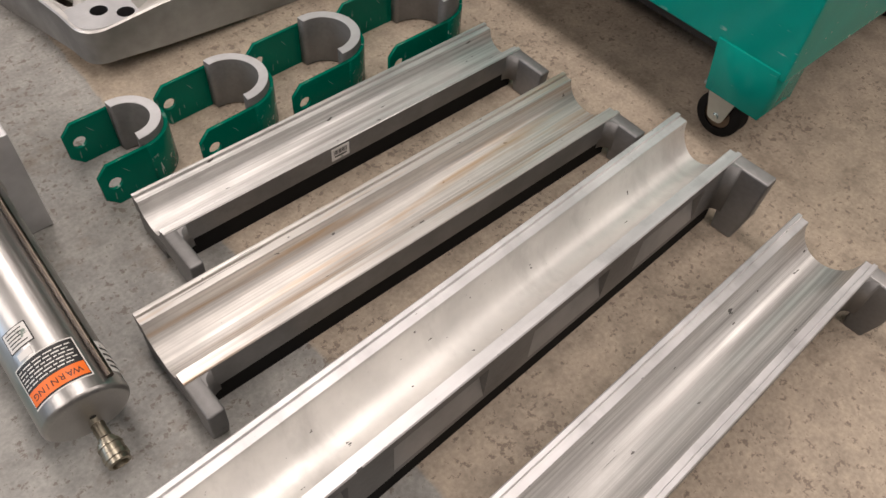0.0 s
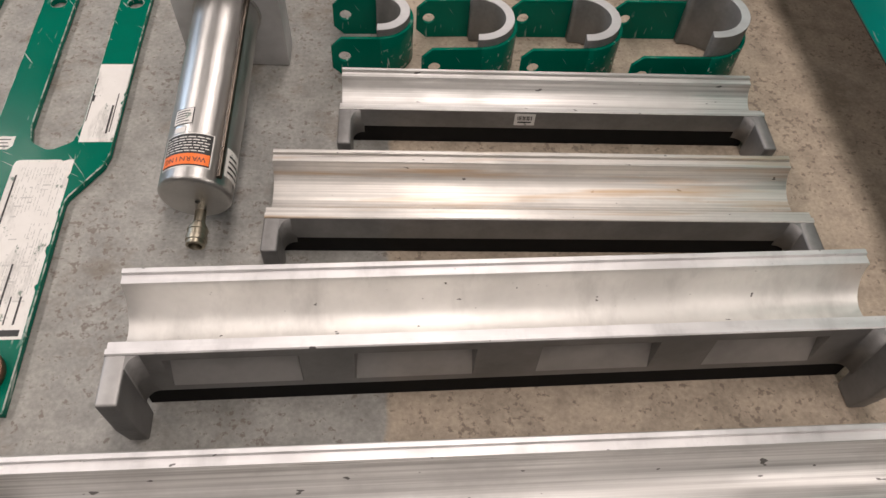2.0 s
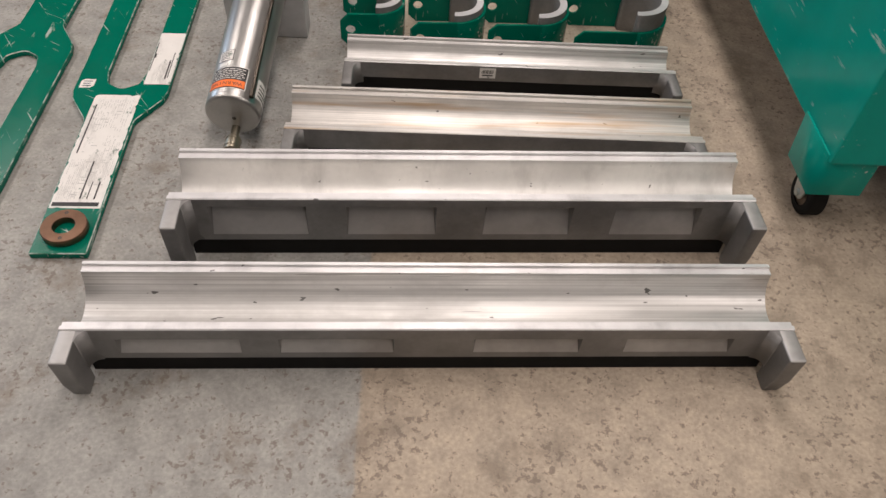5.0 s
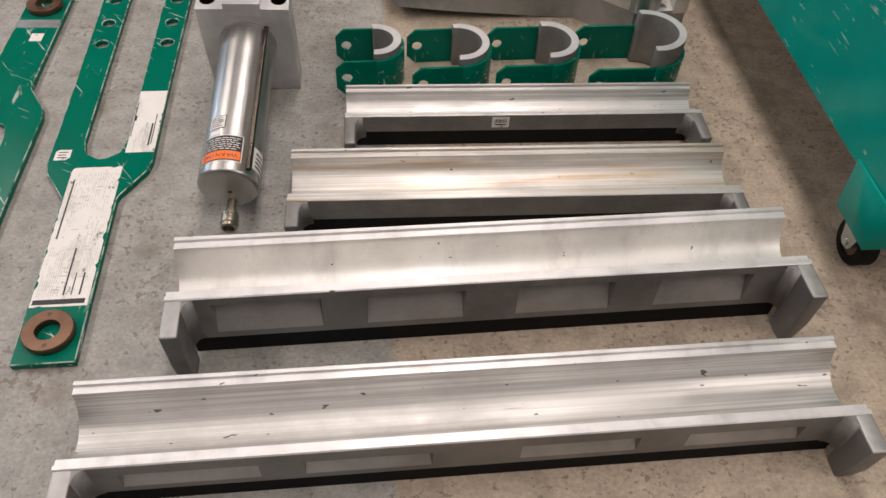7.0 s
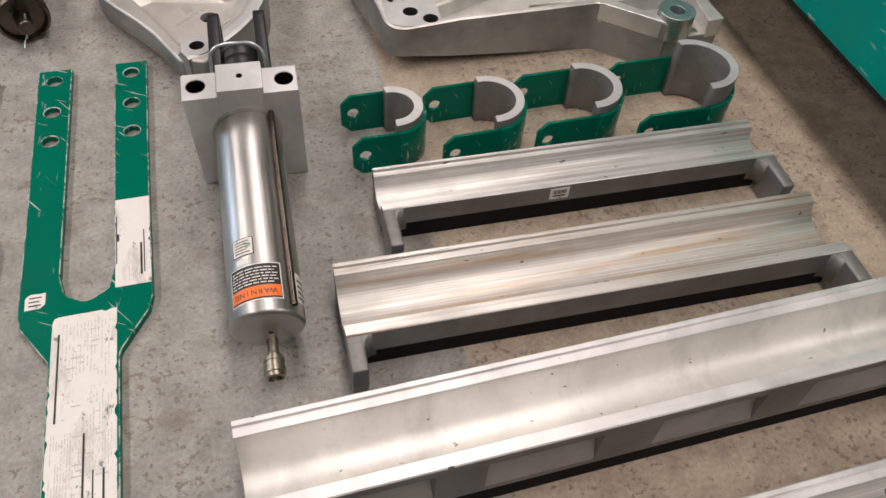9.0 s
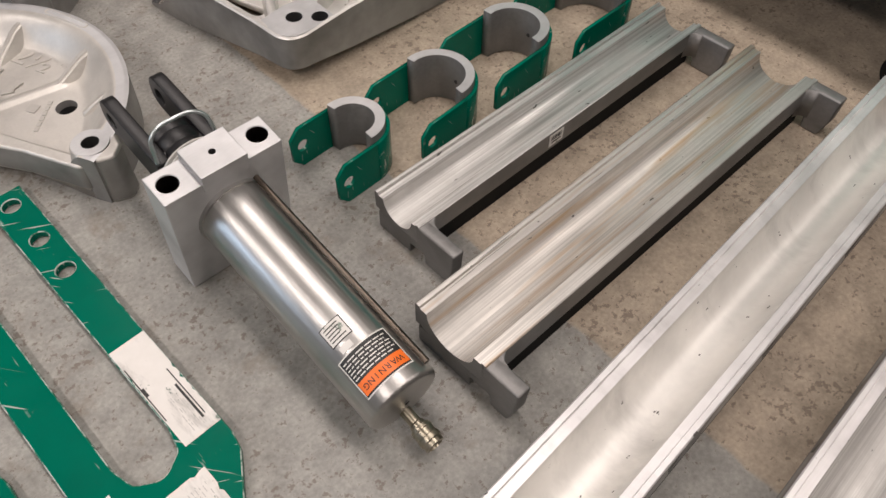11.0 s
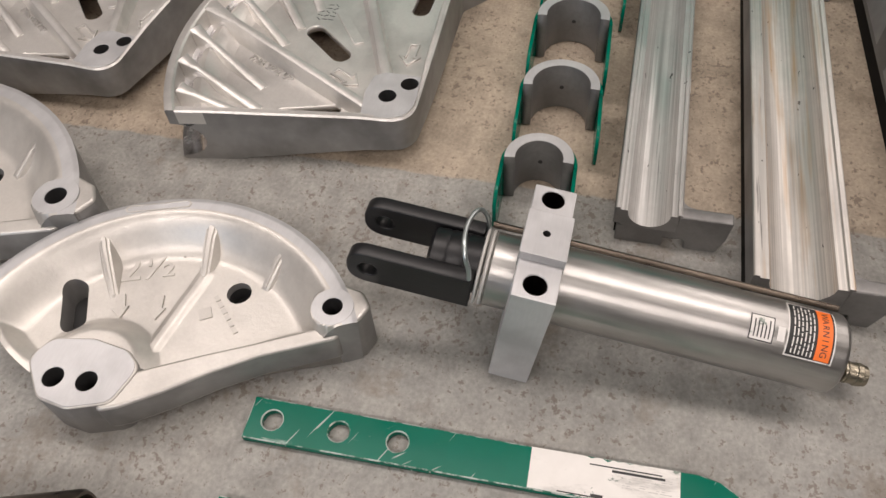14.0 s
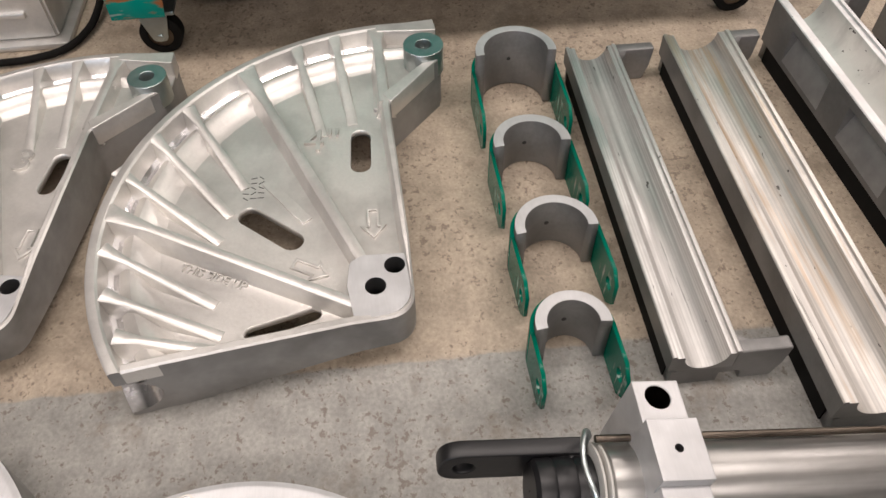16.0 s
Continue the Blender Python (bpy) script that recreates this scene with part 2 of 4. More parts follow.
# ---- building helpers ----
def thing(name, m, label, category, group="", kind=""):
    ob = new(name)
    ob.matrix_world = m
    return tagged(ob, label, category, group, kind)


def link(name, mesh, mat, parent, label="", m=None):
    ob = new(name, mesh)
    if mat:
        mesh.materials.clear()
        mesh.materials.append(mat)
    ob.parent = parent
    if m is not None:
        ob.matrix_local = m
    return tagged(ob, label)


def part(name, bm, mat, parent, label="", m=None, smooth=False):
    mesh = bpy.data.meshes.new(name)
    bmesh.ops.recalc_face_normals(bm, faces=bm.faces)
    for f in bm.faces:
        f.smooth = smooth
    bm.to_mesh(mesh)
    bm.free()
    if smooth:
        mesh.set_sharp_from_angle(angle=radians(38))
    return link(name, mesh, mat, parent, label, m)


def box_bm(x0, x1, y0, y1, z0, z1, bevel=0.0, seg=2):
    bm = bmesh.new()
    bmesh.ops.create_cube(bm, size=1, matrix=Matrix.Translation(((x0 + x1) / 2, (y0 + y1) / 2, (z0 + z1) / 2)) @ Matrix.Diagonal((x1 - x0, y1 - y0, z1 - z0, 1)))
    if bevel:
        bmesh.ops.bevel(bm, geom=bm.edges[:], offset=bevel, segments=seg, affect="EDGES", profile=0.6)
    return bm


# lays a flat outline (a, b) into the y-z plane, its thickness along x
YZ_PLANE = Matrix(((0, 0, 1, 0), (1, 0, 0, 0), (0, 1, 0, 0), (0, 0, 0, 1)))


def curve_mesh(name, loops, z0, z1, bevel=0.0):
    """A flat solid from closed outlines; inner loops are holes."""
    cu = bpy.data.curves.new(name, "CURVE")
    cu.dimensions, cu.fill_mode = "2D", "BOTH"
    cu.extrude, cu.bevel_depth, cu.bevel_resolution, cu.offset = max((z1 - z0) / 2 - bevel, 1e-5), bevel, 1, -bevel
    for loop in loops:
        sp = cu.splines.new("POLY")
        sp.points.add(len(loop) - 1)
        for p, (x, y) in zip(sp.points, loop):
            p.co = (x, y, 0, 1)
        sp.use_cyclic_u = True
    ob = bpy.data.objects.new(name, cu)
    scene.collection.objects.link(ob)
    mesh = bpy.data.meshes.new_from_object(ob.evaluated_get(bpy.context.evaluated_depsgraph_get()))
    bpy.data.objects.remove(ob)
    bpy.data.curves.remove(cu)
    mesh.transform(Matrix.Translation((0, 0, (z0 + z1) / 2)))
    bm = bmesh.new()
    bm.from_mesh(mesh)
    bmesh.ops.remove_doubles(bm, verts=bm.verts, dist=1e-5)
    bmesh.ops.recalc_face_normals(bm, faces=bm.faces)
    bm.to_mesh(mesh)
    bm.free()
    return mesh


def slab(name, loops, z0, z1, mat, parent, label="", bevel=0.0, m=None):
    return link(name, curve_mesh(name, loops, z0, z1, bevel), mat, parent, label, m)


def circle(x, y, r, n=28):
    return [(x + r * math.cos(2 * math.pi * k / n), y + r * math.sin(2 * math.pi * k / n)) for k in range(n)]


def oval(ax, ay, bx, by, r, n=10):
    """A slot with round ends between two centres."""
    a = math.atan2(by - ay, bx - ax)
    out = [(bx + r * math.cos(a - math.pi / 2 + math.pi * k / n), by + r * math.sin(a - math.pi / 2 + math.pi * k / n)) for k in range(n + 1)]
    return out + [(ax + r * math.cos(a + math.pi / 2 + math.pi * k / n), ay + r * math.sin(a + math.pi / 2 + math.pi * k / n)) for k in range(n + 1)]


def rounded(points, radii, n=6):
    """A polygon with rounded corners."""
    out, count = [], len(points)
    for i, p in enumerate(points):
        r = radii[i] if isinstance(radii, (list, tuple)) else radii
        p, a, b = Vector(p), Vector(points[i - 1]), Vector(points[(i + 1) % count])
        u, v = (a - p), (b - p)
        if r <= 0:
            out.append(tuple(p))
            continue
        half = u.angle(v) / 2
        d = min(r / max(math.tan(half), 1e-3), u.length * 0.49, v.length * 0.49)
        s, e = p + u.normalized() * d, p + v.normalized() * d
        for k in range(n + 1):
            f = k / n
            out.append(tuple(s.lerp(p, f).lerp(p.lerp(e, f), f)))
    return out


def lathe_bm(profile, n=48, axis="Y"):
    """A turned body: profile rows are (along the axis, radius)."""
    bm = bmesh.new()
    rings = []
    for a, r in profile:
        ring = []
        for k in range(n):
            w = 2 * math.pi * k / n
            c, s = r * math.cos(w), r * math.sin(w)
            ring.append(bm.verts.new((c, a, s) if axis == "Y" else (a, c, s) if axis == "X" else (c, s, a)))
        rings.append(ring)
    for r0, r1 in zip(rings, rings[1:]):
        for k in range(n):
            bm.faces.new((r0[k], r0[(k + 1) % n], r1[(k + 1) % n], r1[k]))
    return bm


def wire(name, points, r, mat, parent, label="", cyclic=False, smooth=True):
    """A round rod along a curved line."""
    cu = bpy.data.curves.new(name, "CURVE")
    cu.dimensions, cu.bevel_depth, cu.bevel_resolution, cu.resolution_u = "3D", r, 3, 8
    cu.use_fill_caps = True
    sp = cu.splines.new("BEZIER" if smooth else "POLY")
    if smooth:
        sp.bezier_points.add(len(points) - 1)
        for p, c in zip(sp.bezier_points, points):
            p.co, p.handle_left_type, p.handle_right_type = c, "AUTO", "AUTO"
    else:
        sp.points.add(len(points) - 1)
        for p, c in zip(sp.points, points):
            p.co = (*c, 1)
    sp.use_cyclic_u = cyclic
    ob = bpy.data.objects.new(name, cu)
    scene.collection.objects.link(ob)
    mesh = bpy.data.meshes.new_from_object(ob.evaluated_get(bpy.context.evaluated_depsgraph_get()))
    bpy.data.objects.remove(ob)
    bpy.data.curves.remove(cu)
    for p in mesh.polygons:
        p.use_smooth = True
    return link(name, mesh, mat, parent, label)


def letters(name, text, size, m, mat, parent, depth=0.0008):
    cu = bpy.data.curves.new(name, "FONT")
    cu.body, cu.size, cu.extrude, cu.align_x, cu.align_y = text, size, depth, "CENTER", "CENTER"
    ob = bpy.data.objects.new(name, cu)
    scene.collection.objects.link(ob)
    mesh = bpy.data.meshes.new_from_object(ob.evaluated_get(bpy.context.evaluated_depsgraph_get()))
    bpy.data.objects.remove(ob)
    bpy.data.curves.remove(cu)
    return link(name, mesh, mat, parent, "", m)


def carve(ob, cutters):
    """Cut solids out of a part for good."""
    for mesh in cutters:
        tool = bpy.data.objects.new("tool", mesh)
        scene.collection.objects.link(tool)
        tool.matrix_world = ob.matrix_world
        cut = ob.modifiers.new("cut", "BOOLEAN")
        cut.operation, cut.object, cut.solver = "DIFFERENCE", tool, "EXACT"
        tool.parent = ob.parent
        tool.matrix_local = ob.matrix_local
        bpy.context.view_layer.update()
        made = bpy.data.meshes.new_from_object(ob.evaluated_get(bpy.context.evaluated_depsgraph_get()))
        ob.modifiers.remove(cut)
        ob.data = made
        bpy.data.objects.remove(tool)
    return ob


# ---- the setting ----
def sheet(name, x0, x1, y0, y1, z0, z1, mat, label, category):
    ob = part(name, box_bm(x0, x1, y0, y1, z0, z1), mat, None)
    return tagged(ob, label, category, "", "structure")


sheet("floor", -5, 8, -5, 5.5, -0.2, 0, CONCRETE, "worn concrete shop floor, grey and tan, stained and pitted", "floor")
sheet("ceiling", -5, 8, -5, 5.5, 3.0, 3.2, CEILING_PAINT, "plain pale painted workshop ceiling", "ceiling")
sheet("wall_west", -5.2, -5, -5, 5.5, 0, 3.0, WALL_PAINT, "plain pale painted workshop wall", "wall")
sheet("wall_east", 8, 8.2, -5, 5.5, 0, 3.0, WALL_PAINT, "plain pale painted workshop wall", "wall")
sheet("wall_south", -5, 8, -5.2, -5, 0, 3.0, WALL_PAINT, "plain pale painted workshop wall", "wall")
sheet("wall_north", -5, 8, 5.5, 5.7, 0, 3.0, WALL_PAINT, "plain pale painted workshop wall", "wall")


win = thing("window_1", pose(-4.97, 3.2, 1.55), "steel framed workshop window with pale daylight", "window", "", "structure")
for yy in (-1.02, 0.0, 1.02):
    part("window_frame", box_bm(-0.02, 0.03, yy - 0.03, yy + 0.03, -0.62, 0.62, 0.004), BLACK, win)
for zz in (-0.60, 0.60):
    part("window_rail", box_bm(-0.02, 0.03, -1.05, 1.05, zz - 0.03, zz + 0.03, 0.004), BLACK, win)


# ---- pipe supports: long grooved bars with a hooked foot at each end ----
def pipe_support(m, length, h, back, lip, front_in, front, arm, depth, mat, side_mat, recess, label, gap, foot=0.020, rim_mat=None):
    """Local x along the bar from its left end; y values measured from the bar's own line; h is the rim's height."""
    top = thing("pipe_support", m, label, "pipe support", "pipe supports in a row")
    # cross-section of the grooved body, from the outer back edge round to the front, then underneath
    dp, ow = 0.0038, 0.36 * (back - lip)
    low, high = gap + 0.011, h - (0.014 if h > 0.1 else 0.020)
    mid_y, r = (lip + front_in) / 2, (lip - front_in) / 2
    # each rim has a raised outer strip and a lower inner one
    prof = [(back, gap + 0.004), (back, low), (back, high), (back, h - 0.0015), (back - 0.0015, h), (back - ow, h), (back - ow - 0.001, h - dp), (lip + 0.001, h - dp), (lip, h - dp - 0.0015)]
    n = 18
    for k in range(1, n):
        a = math.pi * k / n
        prof.append((mid_y + r * math.cos(a), h - dp - 0.0015 - (depth - 0.001) * math.sin(a)))
    prof += [(front_in, h - dp - 0.0015), (front_in - 0.001, h - dp), (front + ow + 0.001, h - dp), (front + ow, h), (front + 0.0015, h), (front, h - 0.0015), (front, high), (front, low), (front + 0.001, gap)]
    wall = 0.008
    floor_z = h - 0.004 - depth - 0.006
    prof += [(front + wall, gap), (front + wall + 0.008, floor_z), (back - wall - 0.008, floor_z), (back - wall, gap + 0.004)]
    xs = [0.0]
    for a, b in recess:
        xs += [a, b]
    xs.append(length)
    bm = bmesh.new()
    rows = [[bm.verts.new((x, y, z)) for y, z in prof] for x in xs]
    count = len(prof)
    front_faces, back_faces = [], []
    for i, (r0, r1) in enumerate(zip(rows, rows[1:])):
        for k in range(count):
            f = bm.faces.new((r0[k], r0[(k + 1) % count], r1[(k + 1) % count], r1[k]))
            f.smooth = 8 <= k <= n + 7
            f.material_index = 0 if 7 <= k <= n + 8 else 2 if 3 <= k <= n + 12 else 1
            if i % 2 == 1 and recess:
                if k == n + 14:
                    front_faces.append(f)
                if k == 1:
                    back_faces.append(f)
    for end in (rows[0][::-1], rows[-1]):
        f = bm.faces.new(end)
        f.material_index = 1
    bmesh.ops.recalc_face_normals(bm, faces=bm.faces)
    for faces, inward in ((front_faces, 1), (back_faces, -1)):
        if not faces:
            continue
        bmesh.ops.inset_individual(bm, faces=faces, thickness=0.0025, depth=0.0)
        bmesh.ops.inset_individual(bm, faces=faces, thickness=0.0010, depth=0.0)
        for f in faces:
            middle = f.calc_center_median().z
            # these faces lean upward, so the light on them is painted in
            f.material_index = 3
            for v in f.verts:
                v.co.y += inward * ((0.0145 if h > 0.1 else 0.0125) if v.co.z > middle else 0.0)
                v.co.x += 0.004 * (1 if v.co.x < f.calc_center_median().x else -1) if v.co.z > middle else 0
    mesh = bpy.data.meshes.new("trough")
    bm.to_mesh(mesh)
    bm.free()
    mesh.set_sharp_from_angle(angle=radians(32))
    ob = link("trough", mesh, None, top)
    mesh.materials.append(mat)
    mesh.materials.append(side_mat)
    mesh.materials.append(rim_mat or mat)
    mesh.materials.append(ALU_LIT_CAST)
    # the gap's darkness under the bar is put in as a near-black strip
    part("base_strip", box_bm(foot * 0.8, length - foot * 0.8, front + 0.0015, back - 0.004, 0.0, min(gap + 0.001, floor_z + 0.001)), RUBBER_AND_GAP, top, "near-black strip filling the dark gap under the bar")
    # hooked feet
    for x0, x1, side in ((0.0, foot, 1), (length - foot, length, -1)):
        inner, outer = (x1, x0) if side > 0 else (x0, x1)
        s = side
        outer -= s * 0.0006
        # side outline of the hook: its nose leans back towards the floor and an arch opens under the front rim
        side_line = rounded([(front + ow * 0.9, h - 0.002), (arm, h - 0.002), (arm + 0.003, 0.4 * h), (arm + 0.012, 0.0), (front - 0.011, 0.0), (front - 0.009, 0.28 * h), (front + ow * 0.9, 0.28 * h)],
                            [0.001, 0.004, 0.02, 0.004, 0.003, 0.006, 0.001])
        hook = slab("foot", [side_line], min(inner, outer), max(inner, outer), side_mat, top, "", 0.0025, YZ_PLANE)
        bend = [(inner + s * 0.016 * (1 - f) ** 2 + s * 0.0012 * f * (1 - f), front + 0.0006 - 0.0016 * f * (1 - f) - 0.016 * f ** 2) for f in [k / 8 for k in range(9)]]
        slab("fillet", [bend + [(inner - s * 0.003, front - 0.0154), (inner - s * 0.003, front + 0.0035), (inner + s * 0.016, front + 0.0035)]], 0.28 * h, h - 0.0024, side_mat, top)
        # tall bars' hook tops take the lighter copy, their light painted by facing
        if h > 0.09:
            hook.data.materials.append(ALU_LIT_CAST)
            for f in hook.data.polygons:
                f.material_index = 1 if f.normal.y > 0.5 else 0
        # end web below the trough, open at the arch
        web_line = [(front_in + 0.003, 0.0), (back - 0.006, 0.0), (back - 0.006, floor_z + 0.002), (front + 0.0005, floor_z + 0.002), (front + 0.0005, 0.28 * h), (front_in + 0.003, 0.28 * h)]
        ends = sorted((outer + s * 0.0003, outer + s * 0.016))
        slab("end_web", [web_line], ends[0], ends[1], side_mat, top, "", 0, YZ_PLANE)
    return top


def at_turn(x, y, degrees):
    return pose(x, y, 0, 0, 0, degrees)


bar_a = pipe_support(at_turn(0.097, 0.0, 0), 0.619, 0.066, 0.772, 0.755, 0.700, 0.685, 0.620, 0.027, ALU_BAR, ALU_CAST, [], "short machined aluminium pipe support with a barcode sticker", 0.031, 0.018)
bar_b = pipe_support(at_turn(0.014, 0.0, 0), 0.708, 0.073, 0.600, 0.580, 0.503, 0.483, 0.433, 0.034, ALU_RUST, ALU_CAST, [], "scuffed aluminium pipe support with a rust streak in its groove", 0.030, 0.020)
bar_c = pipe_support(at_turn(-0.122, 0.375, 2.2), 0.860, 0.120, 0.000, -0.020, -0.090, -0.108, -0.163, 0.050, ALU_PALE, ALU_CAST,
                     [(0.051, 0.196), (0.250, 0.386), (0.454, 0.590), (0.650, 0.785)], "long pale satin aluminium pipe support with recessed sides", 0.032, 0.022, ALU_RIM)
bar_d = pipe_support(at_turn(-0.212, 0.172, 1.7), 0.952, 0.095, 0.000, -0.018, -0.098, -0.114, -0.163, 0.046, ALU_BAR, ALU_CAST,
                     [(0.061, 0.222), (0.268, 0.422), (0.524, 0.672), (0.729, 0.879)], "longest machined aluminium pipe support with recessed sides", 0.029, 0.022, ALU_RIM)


def sticker(w, h, m, parent, name="sticker", label="white barcode sticker"):
    s = slab(name, [[(-w / 2, -h / 2), (w / 2, -h / 2), (w / 2, h / 2), (-w / 2, h / 2)]], 0, 0.0006, PAPER, parent, label, 0, m)
    return s


for w, h, m_s in ((0.030, 0.022, pose(0.266, 0.6845, 0.050, 90, 0, 0)),):
    code = sticker(w, h, m_s, bar_a)
    for k in range(11):
        part("text_bar", box_bm(-0.011 + k * 0.002, -0.011 + k * 0.002 + (0.0012 if k % 3 else 0.0006), -0.001, 0.007, 0.0005, 0.0009), INK, code)
    part("text_bar", box_bm(-0.010, 0.010, -0.006, -0.0035, 0.0005, 0.0009), INK, code)


# ---- U straps: green bands bent round a half-round saddle ----
def u_strap(x, y, ri, ro, tip, band_h, saddle_h, turn, label):
    top = thing("u_strap", pose(x, y, 0, 0, 0, turn), label, "pipe strap", "U straps in a row")
    th = 0.0055
    # band: swept strip, as a slab seen from above
    n = 22
    outer = [((ro + th) * math.cos(-math.pi / 2 + math.pi * k / n), (ro + th) * math.sin(-math.pi / 2 + math.pi * k / n)) for k in range(n + 1)]
    inner = [(ro * math.cos(math.pi / 2 - math.pi * k / n), ro * math.sin(math.pi / 2 - math.pi * k / n)) for k in range(n + 1)]
    slab("bend", [outer + inner], 0.0, band_h, GREEN, top, "", 0.0006)
    # legs: plates with clipped corners and a hole, standing on edge
    hole_x, hole_r = -tip + 0.020, 0.0095
    c = 0.016
    plate = [(0.0, 0.0), (0.0, band_h), (-tip + c, band_h), (-tip, band_h - c), (-tip, c), (-tip + c, 0.0)]
    for sgn in (1, -1):
        lm = Matrix.Translation((0, sgn * (ro + th / 2), 0)) @ pose(0, 0, 0, 90, 0, 0)
        slab("leg", [plate, circle(hole_x, band_h * 0.52, hole_r)], -th / 2, th / 2, GREEN, top, "", 0.0006, lm)
    # saddle
    a0 = math.radians(96)
    so = [((ro - 0.0004) * math.cos(-a0 + 2 * a0 * k / n), (ro - 0.0004) * math.sin(-a0 + 2 * a0 * k / n)) for k in range(n + 1)]
    si = [(ri * math.cos(a0 - 2 * a0 * k / n), ri * math.sin(a0 - 2 * a0 * k / n)) for k in range(n + 1)]
    sad = slab("saddle", [so + si], 0.002, saddle_h, ALU_CAST, top, "cast aluminium half-round saddle", 0.001)
    part("screw_hole", lathe_bm([(ri - 0.0006, 0.0001), (ri - 0.0006, 0.0034), (ri + 0.004, 0.0034)], 12, "X"), HOLE_SHADE, sad, "", Matrix.Translation((0, 0, saddle_h * 0.5)))
    part("rim_face", bm_from_slab([so + si], saddle_h, 0.0012), ALU_FACE, sad, "bright machined rim")
    return top


def bm_from_slab(loops, z, t):
    mesh = curve_mesh("tmp", loops, z, z + t, 0.0003)
    bm = bmesh.new()
    bm.from_mesh(mesh)
    bpy.data.meshes.remove(mesh)
    return bm


u_strap(0.150, 0.883, 0.033, 0.048, 0.075, 0.072, 0.083, 2, "small green U strap with a grey half-round saddle")
u_strap(0.304, 0.873, 0.043, 0.057, 0.092, 0.072, 0.084, 3, "faded green U strap with a pale half-round saddle")
u_strap(0.471, 0.876, 0.043, 0.058, 0.104, 0.073, 0.086, 2, "green U strap with a grey half-round saddle")
u_strap(0.660, 0.870, 0.052, 0.066, 0.122, 0.074, 0.109, 1, "largest green U strap with a tall saddle")


# ---- hydraulic ram ----
def hydraulic_ram(m):
    """Local y runs along the axis from the coupling end; the axis is at the origin."""
    ram = thing("hydraulic_ram", m, "bright turned steel hydraulic ram with a clevis and warning labels", "hydraulic ram")
    r = 0.046
    barrel = part("barrel", lathe_bm([(0.0, 0.0001), (0.0, r - 0.006), (0.001, r - 0.003), (0.004, r - 0.0005), (0.006, r), (0.320, r), (0.320, 0.0001)], 72), STEEL, ram, "", None, True)
    part("flange", lathe_bm([(0.316, 0.001), (0.316, r + 0.003), (0.322, r + 0.003), (0.322, 0.001)], 48), STEEL, barrel, "", None, True)
    # trunnion block
    blk = part("trunnion_block", box_bm(-0.078, 0.078, 0.321, 0.369, -0.108, 0.0745, 0.0015), ALU_FACE, ram, "milled grey trunnion block")
    raised = part("raised_face", box_bm(-0.030, 0.031, 0.3195, 0.3705, 0.060, 0.0865, 0.001), ALU_FACE, blk)
    carve(blk, [curve_mesh("bore", [circle(sx, 0.346, 0.0135, 32)], -0.03, 0.12) for sx in (-0.059, 0.060)])
    carve(raised, [curve_mesh("bore", [circle(0.001, 0.346, 0.0045, 16)], 0.065, 0.12)])
    # dark cup and linings added so these bores hold their shade
    part("pin_hole", lathe_bm([(0.066, 0.0001), (0.066, 0.0043), (0.0862, 0.0043)], 16, "Z"), HOLE_SHADE, blk, "drilled hole, its shade put in with a near-black cup", Matrix.Translation((0.001, 0.346, 0)))
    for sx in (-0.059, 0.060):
        part("bore_lining", lathe_bm([(-0.029, 0.0001), (-0.029, 0.0131), (0.0725, 0.0131)], 28, "Z"), STEEL_DARK, blk, "bore lined dark to stand for its shade", Matrix.Translation((sx, 0.346, 0)))
    # nose, rings, clevis
    part("nose", lathe_bm([(0.360, 0.001), (0.360, r - 0.002), (0.396, r - 0.002), (0.398, r - 0.004), (0.398, 0.001)], 64), STEEL, ram, "", None, True)
    for k, y in enumerate((0.3985, 0.4055)):
        part("ring", lathe_bm([(y, 0.030), (y, r - 0.003), (y + 0.001, r - 0.001), (y + 0.003, r - 0.001), (y + 0.004, r - 0.003), (y + 0.004, 0.030)], 48), PLASTIC, ram, "", None, True)
    clevis = part("clevis", lathe_bm([(0.410, 0.001), (0.410, 0.0335), (0.425, 0.0335), (0.428, 0.032), (0.431, 0.0335), (0.446, 0.0335), (0.449, 0.032), (0.452, 0.0335), (0.466, 0.032), (0.470, 0.027), (0.470, 0.001)], 36), BLACK, ram, "black painted clevis", None, True)
    prong = rounded([(0.412, -0.027), (0.412, 0.027), (0.559, 0.027), (0.559, -0.027)], [0.002, 0.002, 0.026, 0.026], 8)
    for sx in (-1, 1):
        pm = Matrix.Translation((sx * 0.035, 0, 0)) @ YZ_PLANE
        slab("prong", [prong, circle(0.533, 0, 0.011)], -0.009, 0.009, BLACK, clevis, "", 0.002, pm)
    part("bridge", box_bm(-0.030, 0.030, 0.412, 0.440, -0.022, 0.022, 0.004), BLACK, clevis)
    wire("bail", [(-0.040, 0.416, 0.010), (-0.040, 0.418, 0.040), (-0.034, 0.426, 0.062), (0.0, 0.432, 0.066), (0.030, 0.424, 0.063), (0.038, 0.412, 0.040), (0.040, 0.410, 0.008)], 0.0028, ZINC, ram, "bent wire bail")
    # return rod along the barrel
    wire("return_rod", [(0.036, 0.010, 0.036), (0.036, 0.20, 0.036), (0.036, 0.405, 0.036)], 0.0040, STEEL_DARK, ram, "dark oily side rod", False, False)
    # end port and quick coupling
    part("port", lathe_bm([(-0.0008, 0.0001), (-0.0008, 0.0035)], 14), HOLE_SHADE, barrel, "", Matrix.Translation((0.002, 0.0, -0.006)))
